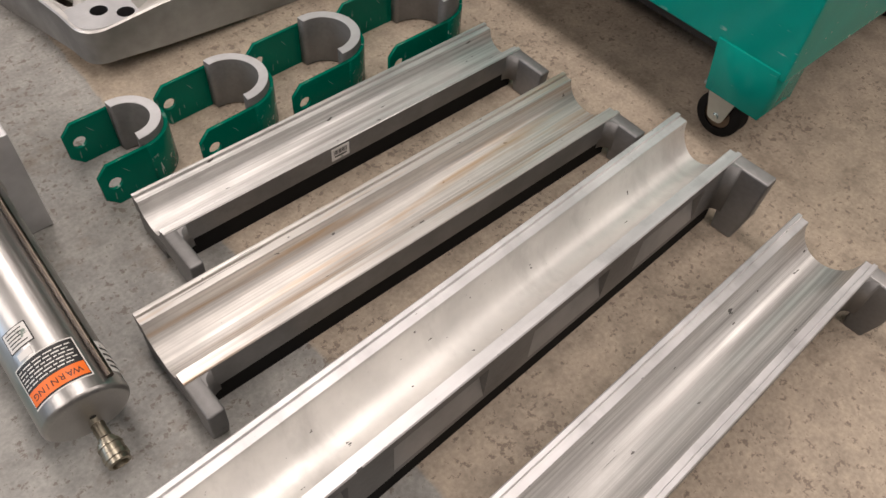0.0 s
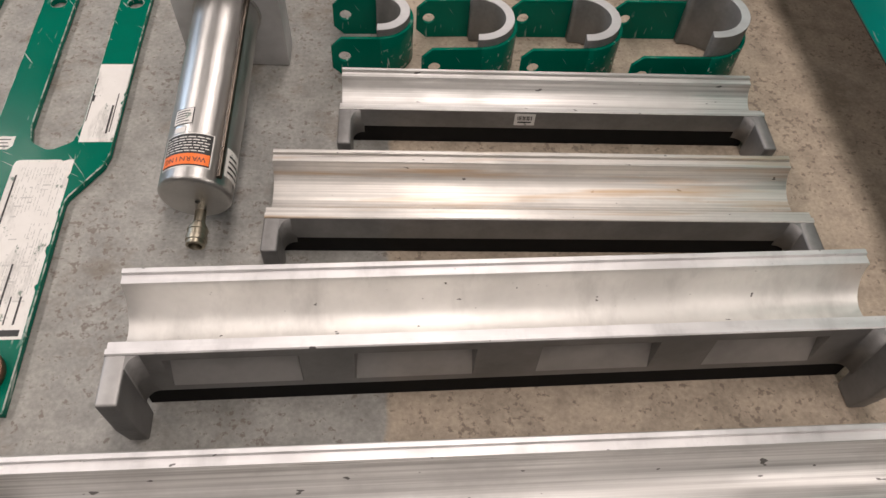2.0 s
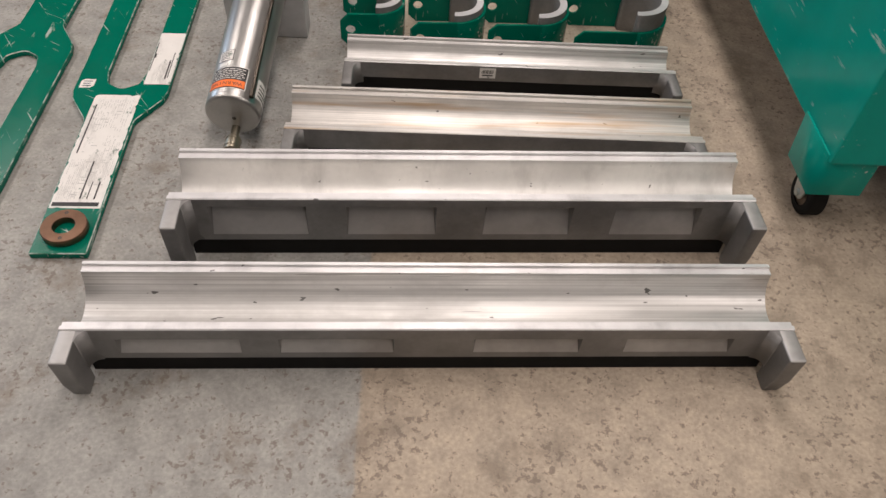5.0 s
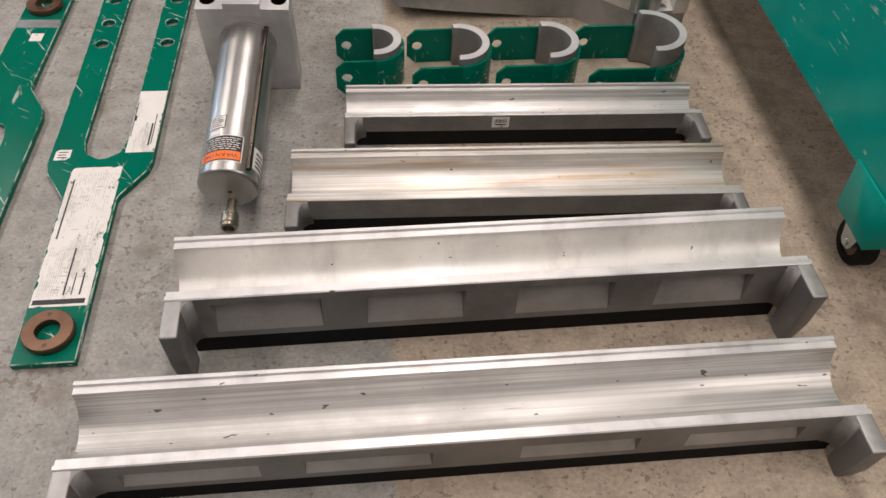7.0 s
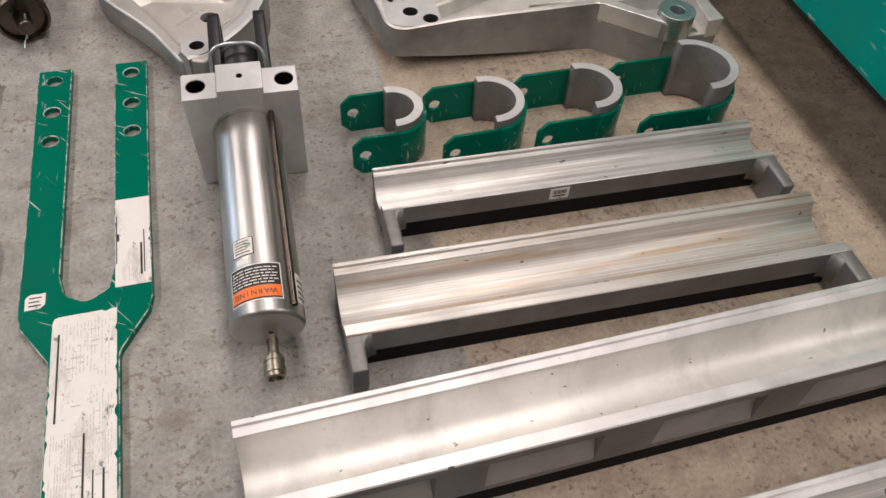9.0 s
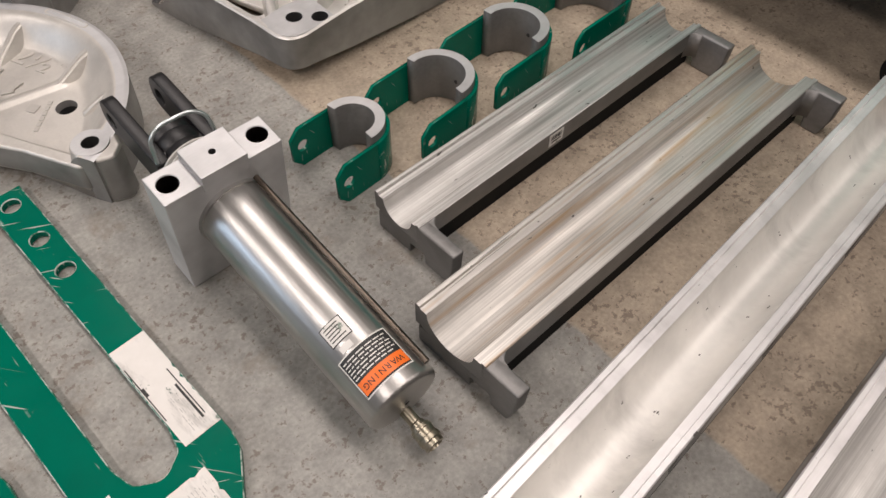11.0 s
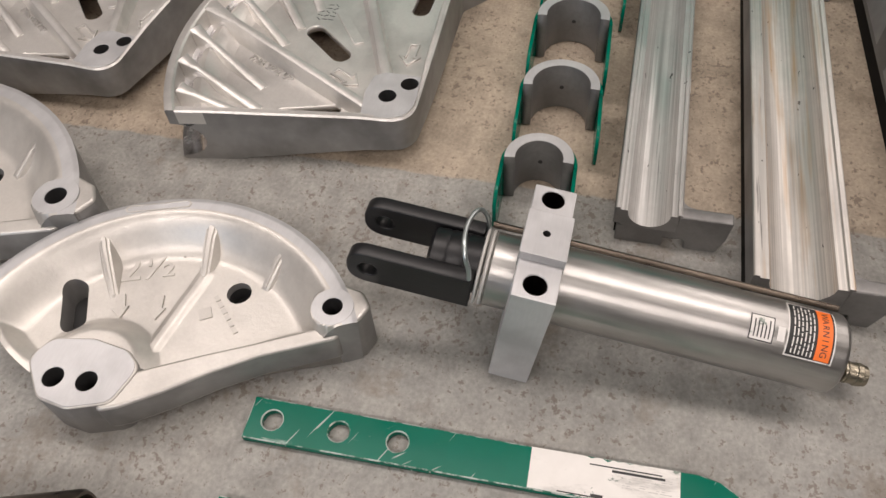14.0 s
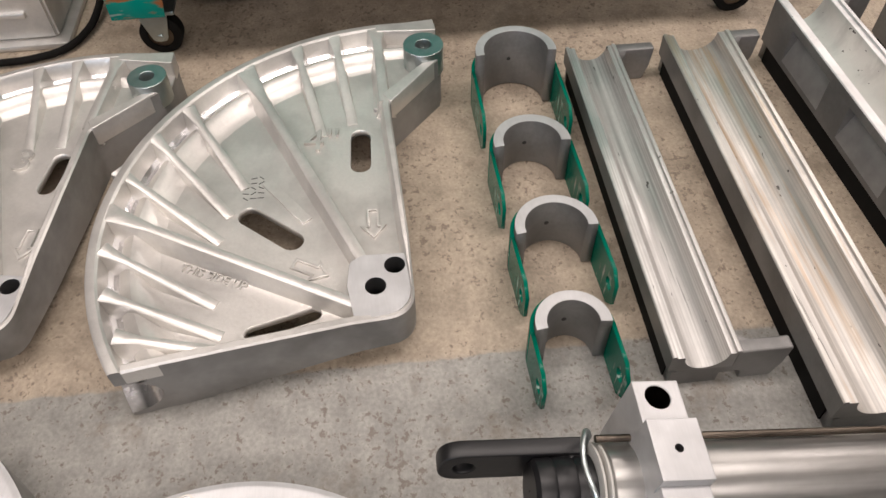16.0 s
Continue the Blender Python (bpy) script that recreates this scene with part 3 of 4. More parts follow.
    cpl = part("coupling", lathe_bm([(0.004, 0.0001), (0.004, 0.0075), (-0.018, 0.0075), (-0.020, 0.0095), (-0.024, 0.0095), (-0.025, 0.0125), (-0.038, 0.0128), (-0.039, 0.0138), (-0.045, 0.0138), (-0.046, 0.0125), (-0.051, 0.0122), (-0.052, 0.009), (-0.044, 0.008), (-0.044, 0.0001)], 28), BRASS, ram, "dull brass quick coupling", Matrix.Translation((0.001, 0.0, -0.030)), True)
    part("knurl", lathe_bm([(-0.0305, 0.0129), (-0.0300, 0.0136), (-0.0285, 0.0136), (-0.0280, 0.0129)], 28), BRASS, cpl)

    # labels wrapped on the barrel: angle 0 is the top, positive towards +x
    def wrap(name, a0, a1, y0, y1, mat, lift, parent, label=""):
        bm = bmesh.new()
        n = 14
        rows = []
        for k in range(n + 1):
            a = radians(a0 + (a1 - a0) * k / n)
            rr = r + lift
            rows.append([bm.verts.new((rr * math.sin(a), y, rr * math.cos(a))) for y in (y0, y1)])
        for p, q in zip(rows, rows[1:]):
            bm.faces.new((p[0], q[0], q[1], p[1]))
        return part(name, bm, mat, parent, label, None, True)

    border = wrap("label_border", -52, 32, 0.0185, 0.0695, PAPER, 0.0002, ram, "white label border")
    warn = wrap("warning_label", -50, 30, 0.020, 0.068, INK, 0.0004, ram, "black and orange warning label")
    wrap("orange_band", -49, 29, 0.022, 0.038, ORANGE, 0.0007, warn)
    words = random.Random(11)
    for row in range(6):
        a0 = -47.0
        while a0 < 20:
            a1 = min(a0 + 4 + 9 * words.random(), 26)
            wrap("text_bar", a0, a1, 0.0412 + row * 0.0042, 0.0426 + row * 0.0042, PAPER, 0.0007, warn)
            a0 = a1 + 2.2
    for k, ch in enumerate("WARNING"):
        a = radians(17 - k * 9.5)
        lm = Matrix.Translation(((r + 0.0008) * math.sin(a), 0.030, (r + 0.0008) * math.cos(a))) @ Matrix.Rotation(a, 4, "Y") @ Matrix.Rotation(math.pi, 4, "Z")
        letters("letter", ch, 0.0100, lm, INK, warn, 0.0001)
    rate = wrap("rating_label", -42, -6, 0.084, 0.110, INK, 0.0004, ram, "small framed rating label")
    wrap("paper", -40.5, -7.5, 0.0852, 0.1088, PAPER, 0.0007, rate)
    for row in range(5):
        wrap("text_bar", -37, -12 - (row * 7) % 9, 0.0882 + row * 0.004, 0.0896 + row * 0.004, INK, 0.0010, rate)
    tag = wrap("small_label", -36, -16, 0.072, 0.080, PAPER, 0.0004, ram, "tiny white label")
    side = wrap("side_label", 56, 108, 0.020, 0.062, PAPER, 0.0004, ram, "torn white label")
    for row in range(4):
        wrap("text_bar", 62, 96 - row * 4, 0.026 + row * 0.008, 0.029 + row * 0.008, INK, 0.0007, side)
    return ram


hydraulic_ram(pose(-0.0765, 0.515, 0.068, 7.3, 0, -1.0))


# ---- green yoke plates ----
def yoke_plate(m, label, group="green yoke plates"):
    """A flat fork: local y runs from the ring end to the tips, x across, origin at the ring."""
    top = thing("yoke_plate", m, label, "bender plate", group)
    pts = [(-0.043, -0.046), (0.042, -0.046), (0.042, 0.262), (0.080, 0.322), (0.085, 0.345), (0.085, 0.54), (0.089, 0.866), (0.036, 0.866), (0.035, 0.40), (0.028, 0.368), (0.0, 0.350),
           (-0.028, 0.368), (-0.035, 0.40), (-0.034, 0.866), (-0.088, 0.866), (-0.085, 0.54), (-0.085, 0.345), (-0.080, 0.322), (-0.043, 0.262)]
    rad = [0.002, 0.002, 0.03, 0.02, 0.01, 0.1, 0.002, 0.002, 0.02, 0.012, 0.02, 0.012, 0.02, 0.002, 0.002, 0.1, 0.01, 0.02, 0.03]
    holes = [circle(s * 0.0615 + (0.001 if s > 0 else 0), y, 0.0125) for s in (-1, 1) for y in (0.836, 0.754, 0.683)]
    slab("plate", [rounded(pts, rad)] + holes, 0, 0.012, GREEN, top, "", 0.0014)
    plate = top.children[0].data
    plate.materials.append(EDGE)
    for f in plate.polygons:
        f.material_index = 1 if 0.15 < abs(f.normal.z) < 0.97 else 0
    return top


def ring_boss(m, label):
    top = thing("bronze_ring", m, label, "ring")
    slab("ring", [circle(0, 0, 0.034, 44), circle(0, 0, 0.0165, 32)], 0, 0.013, BRONZE, top, "", 0.001)
    for a in (75, 255):
        part("screw_hole", lathe_bm([(0.0, 0.0001), (0.0003, 0.003)], 12, "Z"), HOLE_SHADE, top, "", Matrix.Translation((0.026 * math.cos(radians(a)), 0.026 * math.sin(radians(a)), 0.0129)))
    return top


def printed_label(w, h, m, parent, bars, name="instruction_label", label="scuffed white printed label"):
    rnd = random.Random(int(w * 1e4) + int(h * 1e5))
    corners, edge = [(-w / 2, -h / 2), (w / 2, -h / 2), (w / 2, h / 2), (-w / 2, h / 2)], []
    for (ax, ay), (bx, by) in zip(corners, corners[1:] + corners[:1]):
        steps = max(int(math.hypot(bx - ax, by - ay) / 0.006), 2)
        for k in range(steps):
            f = k / steps
            tear = 1 - (0.0003 + (rnd.random() ** 14) * 0.004) / (w / 2)
            edge.append(((ax + (bx - ax) * f) * tear, (ay + (by - ay) * f) * (1 - (1 - tear) * w / h)))
    s = slab(name, [edge], 0, 0.0005, PAPER, parent, label, 0, m)
    for x0, x1, y0, y1 in bars:
        part("text_bar", box_bm(x0 * w, x1 * w, y0 * h, y1 * h, 0.0004, 0.0008), INK, s)
    return s


plate_m = pose(-0.300, 0.296, 0, 0, 0, 1.7)
yoke = yoke_plate(plate_m, "green painted steel yoke plate with scuffed white labels")
stem_bars = [(-0.40, -0.37, -0.05, 0.40), (0.02, 0.05, -0.43, -0.12), (0.16, 0.18, -0.43, -0.29), (0.30, 0.33, -0.43, -0.29), (-0.46, 0.44, -0.485, -0.455)]
print_rnd = random.Random(5)
grey_rows = []
for k in range(44):
    x = -0.30 + 0.5 * print_rnd.random()
    y = 0.45 - 0.9 * print_rnd.random()
    grey_rows.append((x, x + 0.03 + 0.16 * print_rnd.random() ** 2, y, y + 0.004 + 0.004 * print_rnd.random()))
stem_label = printed_label(0.080, 0.285, pose(-0.001, 0.190, 0.012), yoke, stem_bars)
for x0, x1, y0, y1 in grey_rows:
    part("text_bar", box_bm(x0 * 0.080, x1 * 0.080, y0 * 0.285, y1 * 0.285, 0.0004, 0.0006), PRINT, stem_label)


def fine_print(parent, x0, x1, y0, y1, pitch, seed):
    """Columns of small print too worn to read, as thin broken bars along the plate."""
    rnd = random.Random(seed)
    bm = bmesh.new()
    x = x0
    while x < x1:
        y = y0 + 0.012 * rnd.random()
        while y < y1:
            run = 0.003 + 0.010 * rnd.random()
            if rnd.random() < 0.72:
                vs = [bm.verts.new((px, py, 0.0007)) for px, py in ((x, y), (x + 0.0009, y), (x + 0.0009, min(y + run, y1)), (x, min(y + run, y1)))]
                bm.faces.new(vs)
            y += run + 0.0022
        x += pitch
    part("fine_print", bm, PRINT, parent)


fine_print(stem_label, -0.034, 0.000, -0.128, -0.030, 0.0031, 3)
fine_print(stem_label, 0.006, 0.034, -0.080, 0.030, 0.0034, 4)
fine_print(stem_label, -0.026, 0.030, 0.040, 0.128, 0.0043, 6)
arm_label = printed_label(0.048, 0.165, pose(0.0605, 0.448, 0.012), yoke, [(0.20, 0.26, -0.40, -0.05), (0.30, 0.33, -0.38, 0.10), (-0.44, -0.38, 0.0, 0.08), (-0.47, -0.44, -0.25, 0.30)])
fine_print(arm_label, -0.006, 0.010, -0.076, -0.020, 0.0026, 8)
printed_label(0.026, 0.026, pose(-0.064, 0.365, 0.012), yoke, [(-0.3, 0.3, -0.3, -0.22), (-0.3, 0.2, -0.05, 0.02), (-0.3, 0.3, 0.2, 0.27)], "sticker", "small white sticker")
ring_boss(plate_m @ pose(0, 0, 0.012, 0, 0, 20), "brown bronze ring lying on the yoke plate")

far_m = pose(-0.520, 1.104, 0, 0, 0, 180.0)
yoke_far = yoke_plate(far_m, "green painted steel yoke plate turned the other way")
printed_label(0.024, 0.026, pose(-0.010, 0.105, 0.012), yoke_far, [], "sticker", "small white sticker")
slab("tape_band", [[(-0.0415, 0.045), (0.0405, 0.045), (0.0405, 0.072), (-0.0415, 0.072)]], 0.012, 0.0128, ZINC, yoke_far, "silvery tape band")
ring_boss(far_m @ pose(0, 0, 0.012, 0, 0, 60), "brown bronze ring on the far yoke plate")


# ---- large ribbed bending shoe ----
def arc(cx, cy, r, a0, a1, n=40):
    return [(cx + r * math.cos(radians(a0 + (a1 - a0) * k / n)), cy + r * math.sin(radians(a0 + (a1 - a0) * k / n))) for k in range(n + 1)]


def smooth_step(a, b, v):
    f = min(max((v - a) / (b - a), 0.0), 1.0)
    return f * f * (3 - 2 * f)


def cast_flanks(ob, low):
    """The rough outer flanks that reach down to the floor take a darker casting colour."""
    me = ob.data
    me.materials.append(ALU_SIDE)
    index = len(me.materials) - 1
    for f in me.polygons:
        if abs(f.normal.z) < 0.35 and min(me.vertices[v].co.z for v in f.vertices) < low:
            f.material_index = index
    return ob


def large_shoe(m, s, mark, label):
    """A quarter sector; local origin midway between the two hub holes, in the big shoe's own turn. s scales it."""
    top = thing("bending_shoe", m, label, "bending shoe", "ribbed bending shoes")
    top_z, web_z = 0.100 * (0.5 + 0.5 * s), 0.065 * (0.5 + 0.5 * s)
    C = Vector((0.1015, -0.047)) * s
    R = 0.430 * s

    def P(x, y):
        return (x * s, y * s)

    tip = P(-0.112, 0.312)
    # body under the ribs: sector with the slots cut through
    a_tip, a_ear = 121.0, -8.5
    inner_r = R - 0.082 * s
    edge = arc(C.x, C.y, inner_r, a_ear + 2, a_tip - 1, 44)
    body = edge + [P(-0.1045, 0.265), P(-0.066, 0.045), P(-0.054, 0.010), P(-0.040, -0.012), P(-0.015, -0.026), P(0.012, -0.030), P(0.325, -0.023), P(0.425, -0.112)]
    slots = [oval(*P(0.290, 0.023), *P(0.228, 0.025), 0.0155 * s), oval(*P(0.144, 0.184), *P(0.092, 0.124), 0.0165 * s), oval(*P(-0.053, 0.170), *P(-0.032, 0.095), 0.011 * s)]
    slab("web", [body] + slots + [circle(*P(-0.0155, 0.0135), 0.0135 * s), circle(*P(0.0155, -0.0125), 0.0135 * s)], web_z - 0.012, web_z, ALU_RIB, top)
    # one wall runs from the tip round the hub to the ear; its lower edge lifts towards the hub
    k_top = top_z / 0.100
    path = rounded([P(-0.1118, 0.3105), P(-0.1052, 0.2690), P(-0.1045, 0.2650), P(-0.0685, 0.040), P(-0.062, -0.034), P(0.060, -0.0335), P(0.325, -0.0245), P(0.425, -0.112)],
                   [0, 0, 0, 0.03 * s, 0.045 * s, 0.03 * s, 0.02 * s, 0], 10)
    line = [Vector(p) for p in path]
    bm = bmesh.new()
    rows = []
    for k, p in enumerate(line):
        d = (line[min(k + 1, len(line) - 1)] - line[max(k - 1, 0)]).normalized()
        q = Vector((-d.y, d.x))
        o, i2 = p - q * 0.0008, p + q * (0.0035 + 0.008 * smooth_step(0.045 * s, 0.085 * s, p.length))
        near = 1 - min((p - Vector(P(-0.03, -0.01))).length / (0.26 * s), 1)
        zb = 0.074 * k_top if k < 2 else 0.034 * k_top * near
        zt = top_z - 0.001 - 0.0095 * (1 - smooth_step(0.05 * s, 0.10 * s, (p - Vector(P(-0.02, 0.0))).length))
        rows.append([bm.verts.new((o.x, o.y, zb)), bm.verts.new((o.x, o.y, zt - 0.0025)), bm.verts.new((o.x + q.x * 0.0025, o.y + q.y * 0.0025, zt)), bm.verts.new((i2.x - q.x * 0.002, i2.y - q.y * 0.002, zt)), bm.verts.new((i2.x, i2.y, zt - 0.002)), bm.verts.new((i2.x + q.x * 0.005, i2.y + q.y * 0.005, web_z - 0.006)), bm.verts.new((i2.x, i2.y, max(zb, web_z - 0.012)))])
    # the overhanging tip keeps clear of the groove's open end
    for r0, r1 in zip(rows, rows[1:]):
        for k in range(7):
            bm.faces.new((r0[k], r0[(k + 1) % 7], r1[(k + 1) % 7], r1[k]))
    bm.faces.new(rows[0][::-1])
    bm.faces.new(rows[-1])
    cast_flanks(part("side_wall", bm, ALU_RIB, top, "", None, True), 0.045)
    # grooved rim swept along the arc
    n, g = 56, 0.043 * s
    prof = [(R - 0.092 * s, 0.001), (R - 0.004, 0.0), (R, 0.003)]
    zc = top_z * 0.40
    hh = top_z * 0.33
    for k in range(11):
        a = math.pi * k / 10
        prof.append((R - g * math.sin(a), zc - hh * math.cos(a)))
    prof += [(R, top_z - 0.002), (R - 0.003, top_z), (R - 0.012 * s, top_z), (R - 0.015 * s, top_z - 0.003)]
    drop = top_z - web_z
    prof += [(R - u * s, top_z - drop * f) for u, f in ((0.0165, 0.50), (0.019, 0.82), (0.025, 0.93), (0.033, 0.84), (0.042, 0.60), (0.050, 0.50), (0.058, 0.56), (0.066, 0.76), (0.074, 0.94), (0.084, 1.0), (0.092, 1.1))]
    foot, far = Vector(P(-0.070, 0.045)), Vector(P(-0.112, 0.312))
    along = (far - foot).normalized()
    mid = foot + along * (C - foot).dot(along)

    def end_angle(r):
        """Where a circle round the arc's centre meets the straight side wall."""
        p = mid + along * math.sqrt(max(r * r - (mid - C).length_squared, 0))
        return math.degrees(math.atan2(p.y - C.y, p.x - C.x))

    bm = bmesh.new()
    rows = []
    for k in range(n + 1):
        rows.append([])
        for r, z in prof:
            a = radians(a_ear + (end_angle(r) - a_ear) * k / n)
            rows[-1].append(bm.verts.new((C.x + r * math.cos(a), C.y + r * math.sin(a), z)))
    c = len(prof)
    for r0, r1 in zip(rows, rows[1:]):
        for k in range(c):
            bm.faces.new((r0[k], r0[(k + 1) % c], r1[(k + 1) % c], r1[k]))
    bm.faces.new(rows[0])
    bm.faces.new(rows[-1][::-1])
    rim = part("rim", bm, ALU_RIB, top, "", None, True)
    rim.data.materials.append(POLISHED)
    for f in rim.data.polygons:
        mid_r, mid_z = (Vector(f.center[:2]) - C).length, f.center.z
        if len(f.vertices) == 4 and R - g * 1.02 < mid_r < R - 0.0005 and 0.006 < mid_z < zc + hh:
            f.material_index = 1
    rim.data.materials.append(ALU_SIDE)
    for f in rim.data.polygons:
        if len(f.vertices) > 4:
            f.material_index = 2

    # ribs
    def rib(x0, y0, x1, y1, w0, w1, z0, z1, name="rib"):
        (ax, ay), (bx, by) = P(x0, y0), P(x1, y1)
        d = Vector((bx - ax, by - ay)).normalized()
        q = Vector((-d.y, d.x))
        bm = bmesh.new()
        a3, b3 = Vector((ax, ay)), Vector((bx, by))
        rows = []
        for f in (0.0, 0.06, 0.2, 0.4, 0.6, 0.8, 0.93, 1.0):
            p, w, z = a3.lerp(b3, f), (w0 + (w1 - w0) * f) * (1 + 1.5 * smooth_step(0.14, 0.0, f)), z0 + (z1 - z0) * f
            base = web_z - 0.003
            tall = z - base
            right = [(w * 0.5 - 0.0012, z), (w * 0.5 + 0.0006, z - 0.0014), (w * 0.5 + 0.05 * tall, base + 0.6 * tall), (w * 0.5 + 0.12 * tall, base + 0.26 * tall), (w * 0.5 + 0.26 * tall, base)]
            rows.append([bm.verts.new((*(p + q * off), zz)) for off, zz in [(-o, zz) for o, zz in right[::-1]] + right])
        for r0, r1 in zip(rows, rows[1:]):
            for k in range(10):
                bm.faces.new((r0[k], r0[(k + 1) % 10], r1[(k + 1) % 10], r1[k]))
        bm.faces.new(rows[0][::-1])
        bm.faces.new(rows[-1])
        part(name, bm, ALU_RIB, top, "", None, True)

    t = top_z
    rib(0.522, -0.014, 0.330, -0.018, 0.014 * s, 0.014 * s, t - 0.0005, t - 0.0015)
    rib(0.430, 0.198, 0.020, 0.024, 0.012 * s, 0.014 * s, t - 0.0005, t - 0.0112)
    rib(0.146, 0.372, -0.040, 0.036, 0.012 * s, 0.014 * s, t - 0.0005, t - 0.0112)
    for a, b, c2, d in ((0.508, 0.057, 0.318, 0.034), (0.487, 0.120, 0.296, 0.081), (0.444, 0.197, 0.261, 0.125), (0.349, 0.281, 0.198, 0.192), (0.291, 0.326, 0.146, 0.210),
                        (0.225, 0.368, 0.100, 0.220), (0.079, 0.364, -0.006, 0.218), (0.005, 0.351, -0.054, 0.207), (-0.060, 0.326, -0.079, 0.192)):
        rib(a, b, c2, d, 0.0085 * s, 0.0155 * s, t - 0.0006, web_z + 0.0012)
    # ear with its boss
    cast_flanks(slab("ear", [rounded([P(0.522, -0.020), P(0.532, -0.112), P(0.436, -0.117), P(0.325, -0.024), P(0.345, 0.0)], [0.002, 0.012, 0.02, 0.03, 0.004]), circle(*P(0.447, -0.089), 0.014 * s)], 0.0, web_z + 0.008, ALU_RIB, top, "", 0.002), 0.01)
    slab("ear_wall", [rounded([P(0.325, -0.028), P(0.430, -0.117), P(0.436, -0.105), P(0.345, -0.016)], 0.003)], web_z, t + 0.0005, ALU_RIB, top, "", 0.0015)
    slab("ear_end", [rounded([P(0.500, -0.115), P(0.532, -0.112), P(0.524, -0.015), P(0.508, -0.015)], 0.004)], web_z, t + 0.0009, ALU_RIB, top, "", 0.0015)
    slab("boss", [circle(*P(0.447, -0.089), 0.033 * s, 32), circle(*P(0.447, -0.089), 0.013 * s)], web_z, t + 0.012, ZINC, top, "zinc coloured boss", 0.001)
    # hub pad with two bores
    hub = rounded([P(0.026, 0.046), P(0.036, 0.028), P(0.034, -0.0305), P(-0.058, -0.0305), P(-0.0655, 0.042), P(-0.012, 0.050)], [0.012 * s, 0.012 * s, 0.003, 0.042 * s, 0.01, 0.012 * s], 10)
    bores = [circle(*P(-0.0155, 0.0135), 0.0135 * s), circle(*P(0.0155, -0.0125), 0.0135 * s)]
    slab("hub", [hub] + bores, 0.034 * k_top, t - 0.0112, ALU_RIB, top, "", 0.002)
    slab("hub_pad", [[(x * 0.985, y * 0.985) for x, y in hub]] + bores, t - 0.013, t - 0.0098, ALU_FACE, top, "milled hub pad", 0.0004)
    # near-black linings paint the shade down the hub bores
    for bx, by in ((-0.0155, 0.0135), (0.0155, -0.0125)):
        part("bore_lining", lathe_bm([(0.037 * k_top, 0.0001), (0.037 * k_top, 0.0132 * s), (t - 0.0102, 0.0132 * s)], 28, "Z"), HOLE_SHADE, top, "bore lined dark to stand for its shade", Matrix.Translation((*P(bx, by), 0)))
    # raised casting marks
    up = web_z + 0.0002
    letters("size_mark", mark, 0.065 * s, pose(*P(0.283, 0.082), up, 0, 0, -94), ALU_RIB, top, 0.0050)
    letters("raised_lettering", "THIS SIDE UP", 0.017 * s, pose(*P(0.040, 0.225), up, 0, 0, -116), ALU_RIB, top, 0.0040)
    for x, y, a in ((0.110, 0.012, 180), (0.038, 0.098, 240)):
        slab("arrow", [[(-0.027, -0.009), (0.005, -0.009), (0.005, -0.018), (0.027, 0.0), (0.005, 0.018), (0.005, 0.009), (-0.027, 0.009)], [(-0.023, -0.0055), (0.008, -0.0055), (0.008, -0.011), (0.021, 0.0), (0.008, 0.011), (0.008, 0.0055), (-0.023, 0.0055)]], up - 0.001, up + 0.0036, ALU_RIB, top, "", 0.0006, pose(*P(x, y), 0, 0, 0, a))
    scrawl = random.Random(9)
    for k in range(14):
        x, y = 0.178 + 0.010 * (k % 5), 0.170 + 0.011 * (k // 5)
        slab("ink_mark", [[(-0.0045, -0.0006), (0.0045, -0.0006), (0.0045, 0.0006), (-0.0045, 0.0006)]], up - 0.0002, up + 0.0003, INK, top, "", 0, pose(*P(x, y), 0, 0, 0, 45 + 90 * scrawl.random()))
    slab("raised_plate", [[(-0.050, -0.008), (0.050, -0.008), (0.050, 0.008), (-0.050, 0.008)]], up - 0.001, up + 0.0028, ALU_RIB, top, "", 0.0006, pose(*P(0.165, 0.132), 0, 0, 0, 216))
    return top


large_shoe(pose(0.2435, 1.107, 0), 1.0, '4"', "large ribbed cast aluminium bending shoe marked four inch")
large_shoe(pose(0.271, 1.597, 0, 0, 0, -8.0), 0.92, '3', "ribbed cast aluminium bending shoe, greyer and smaller")


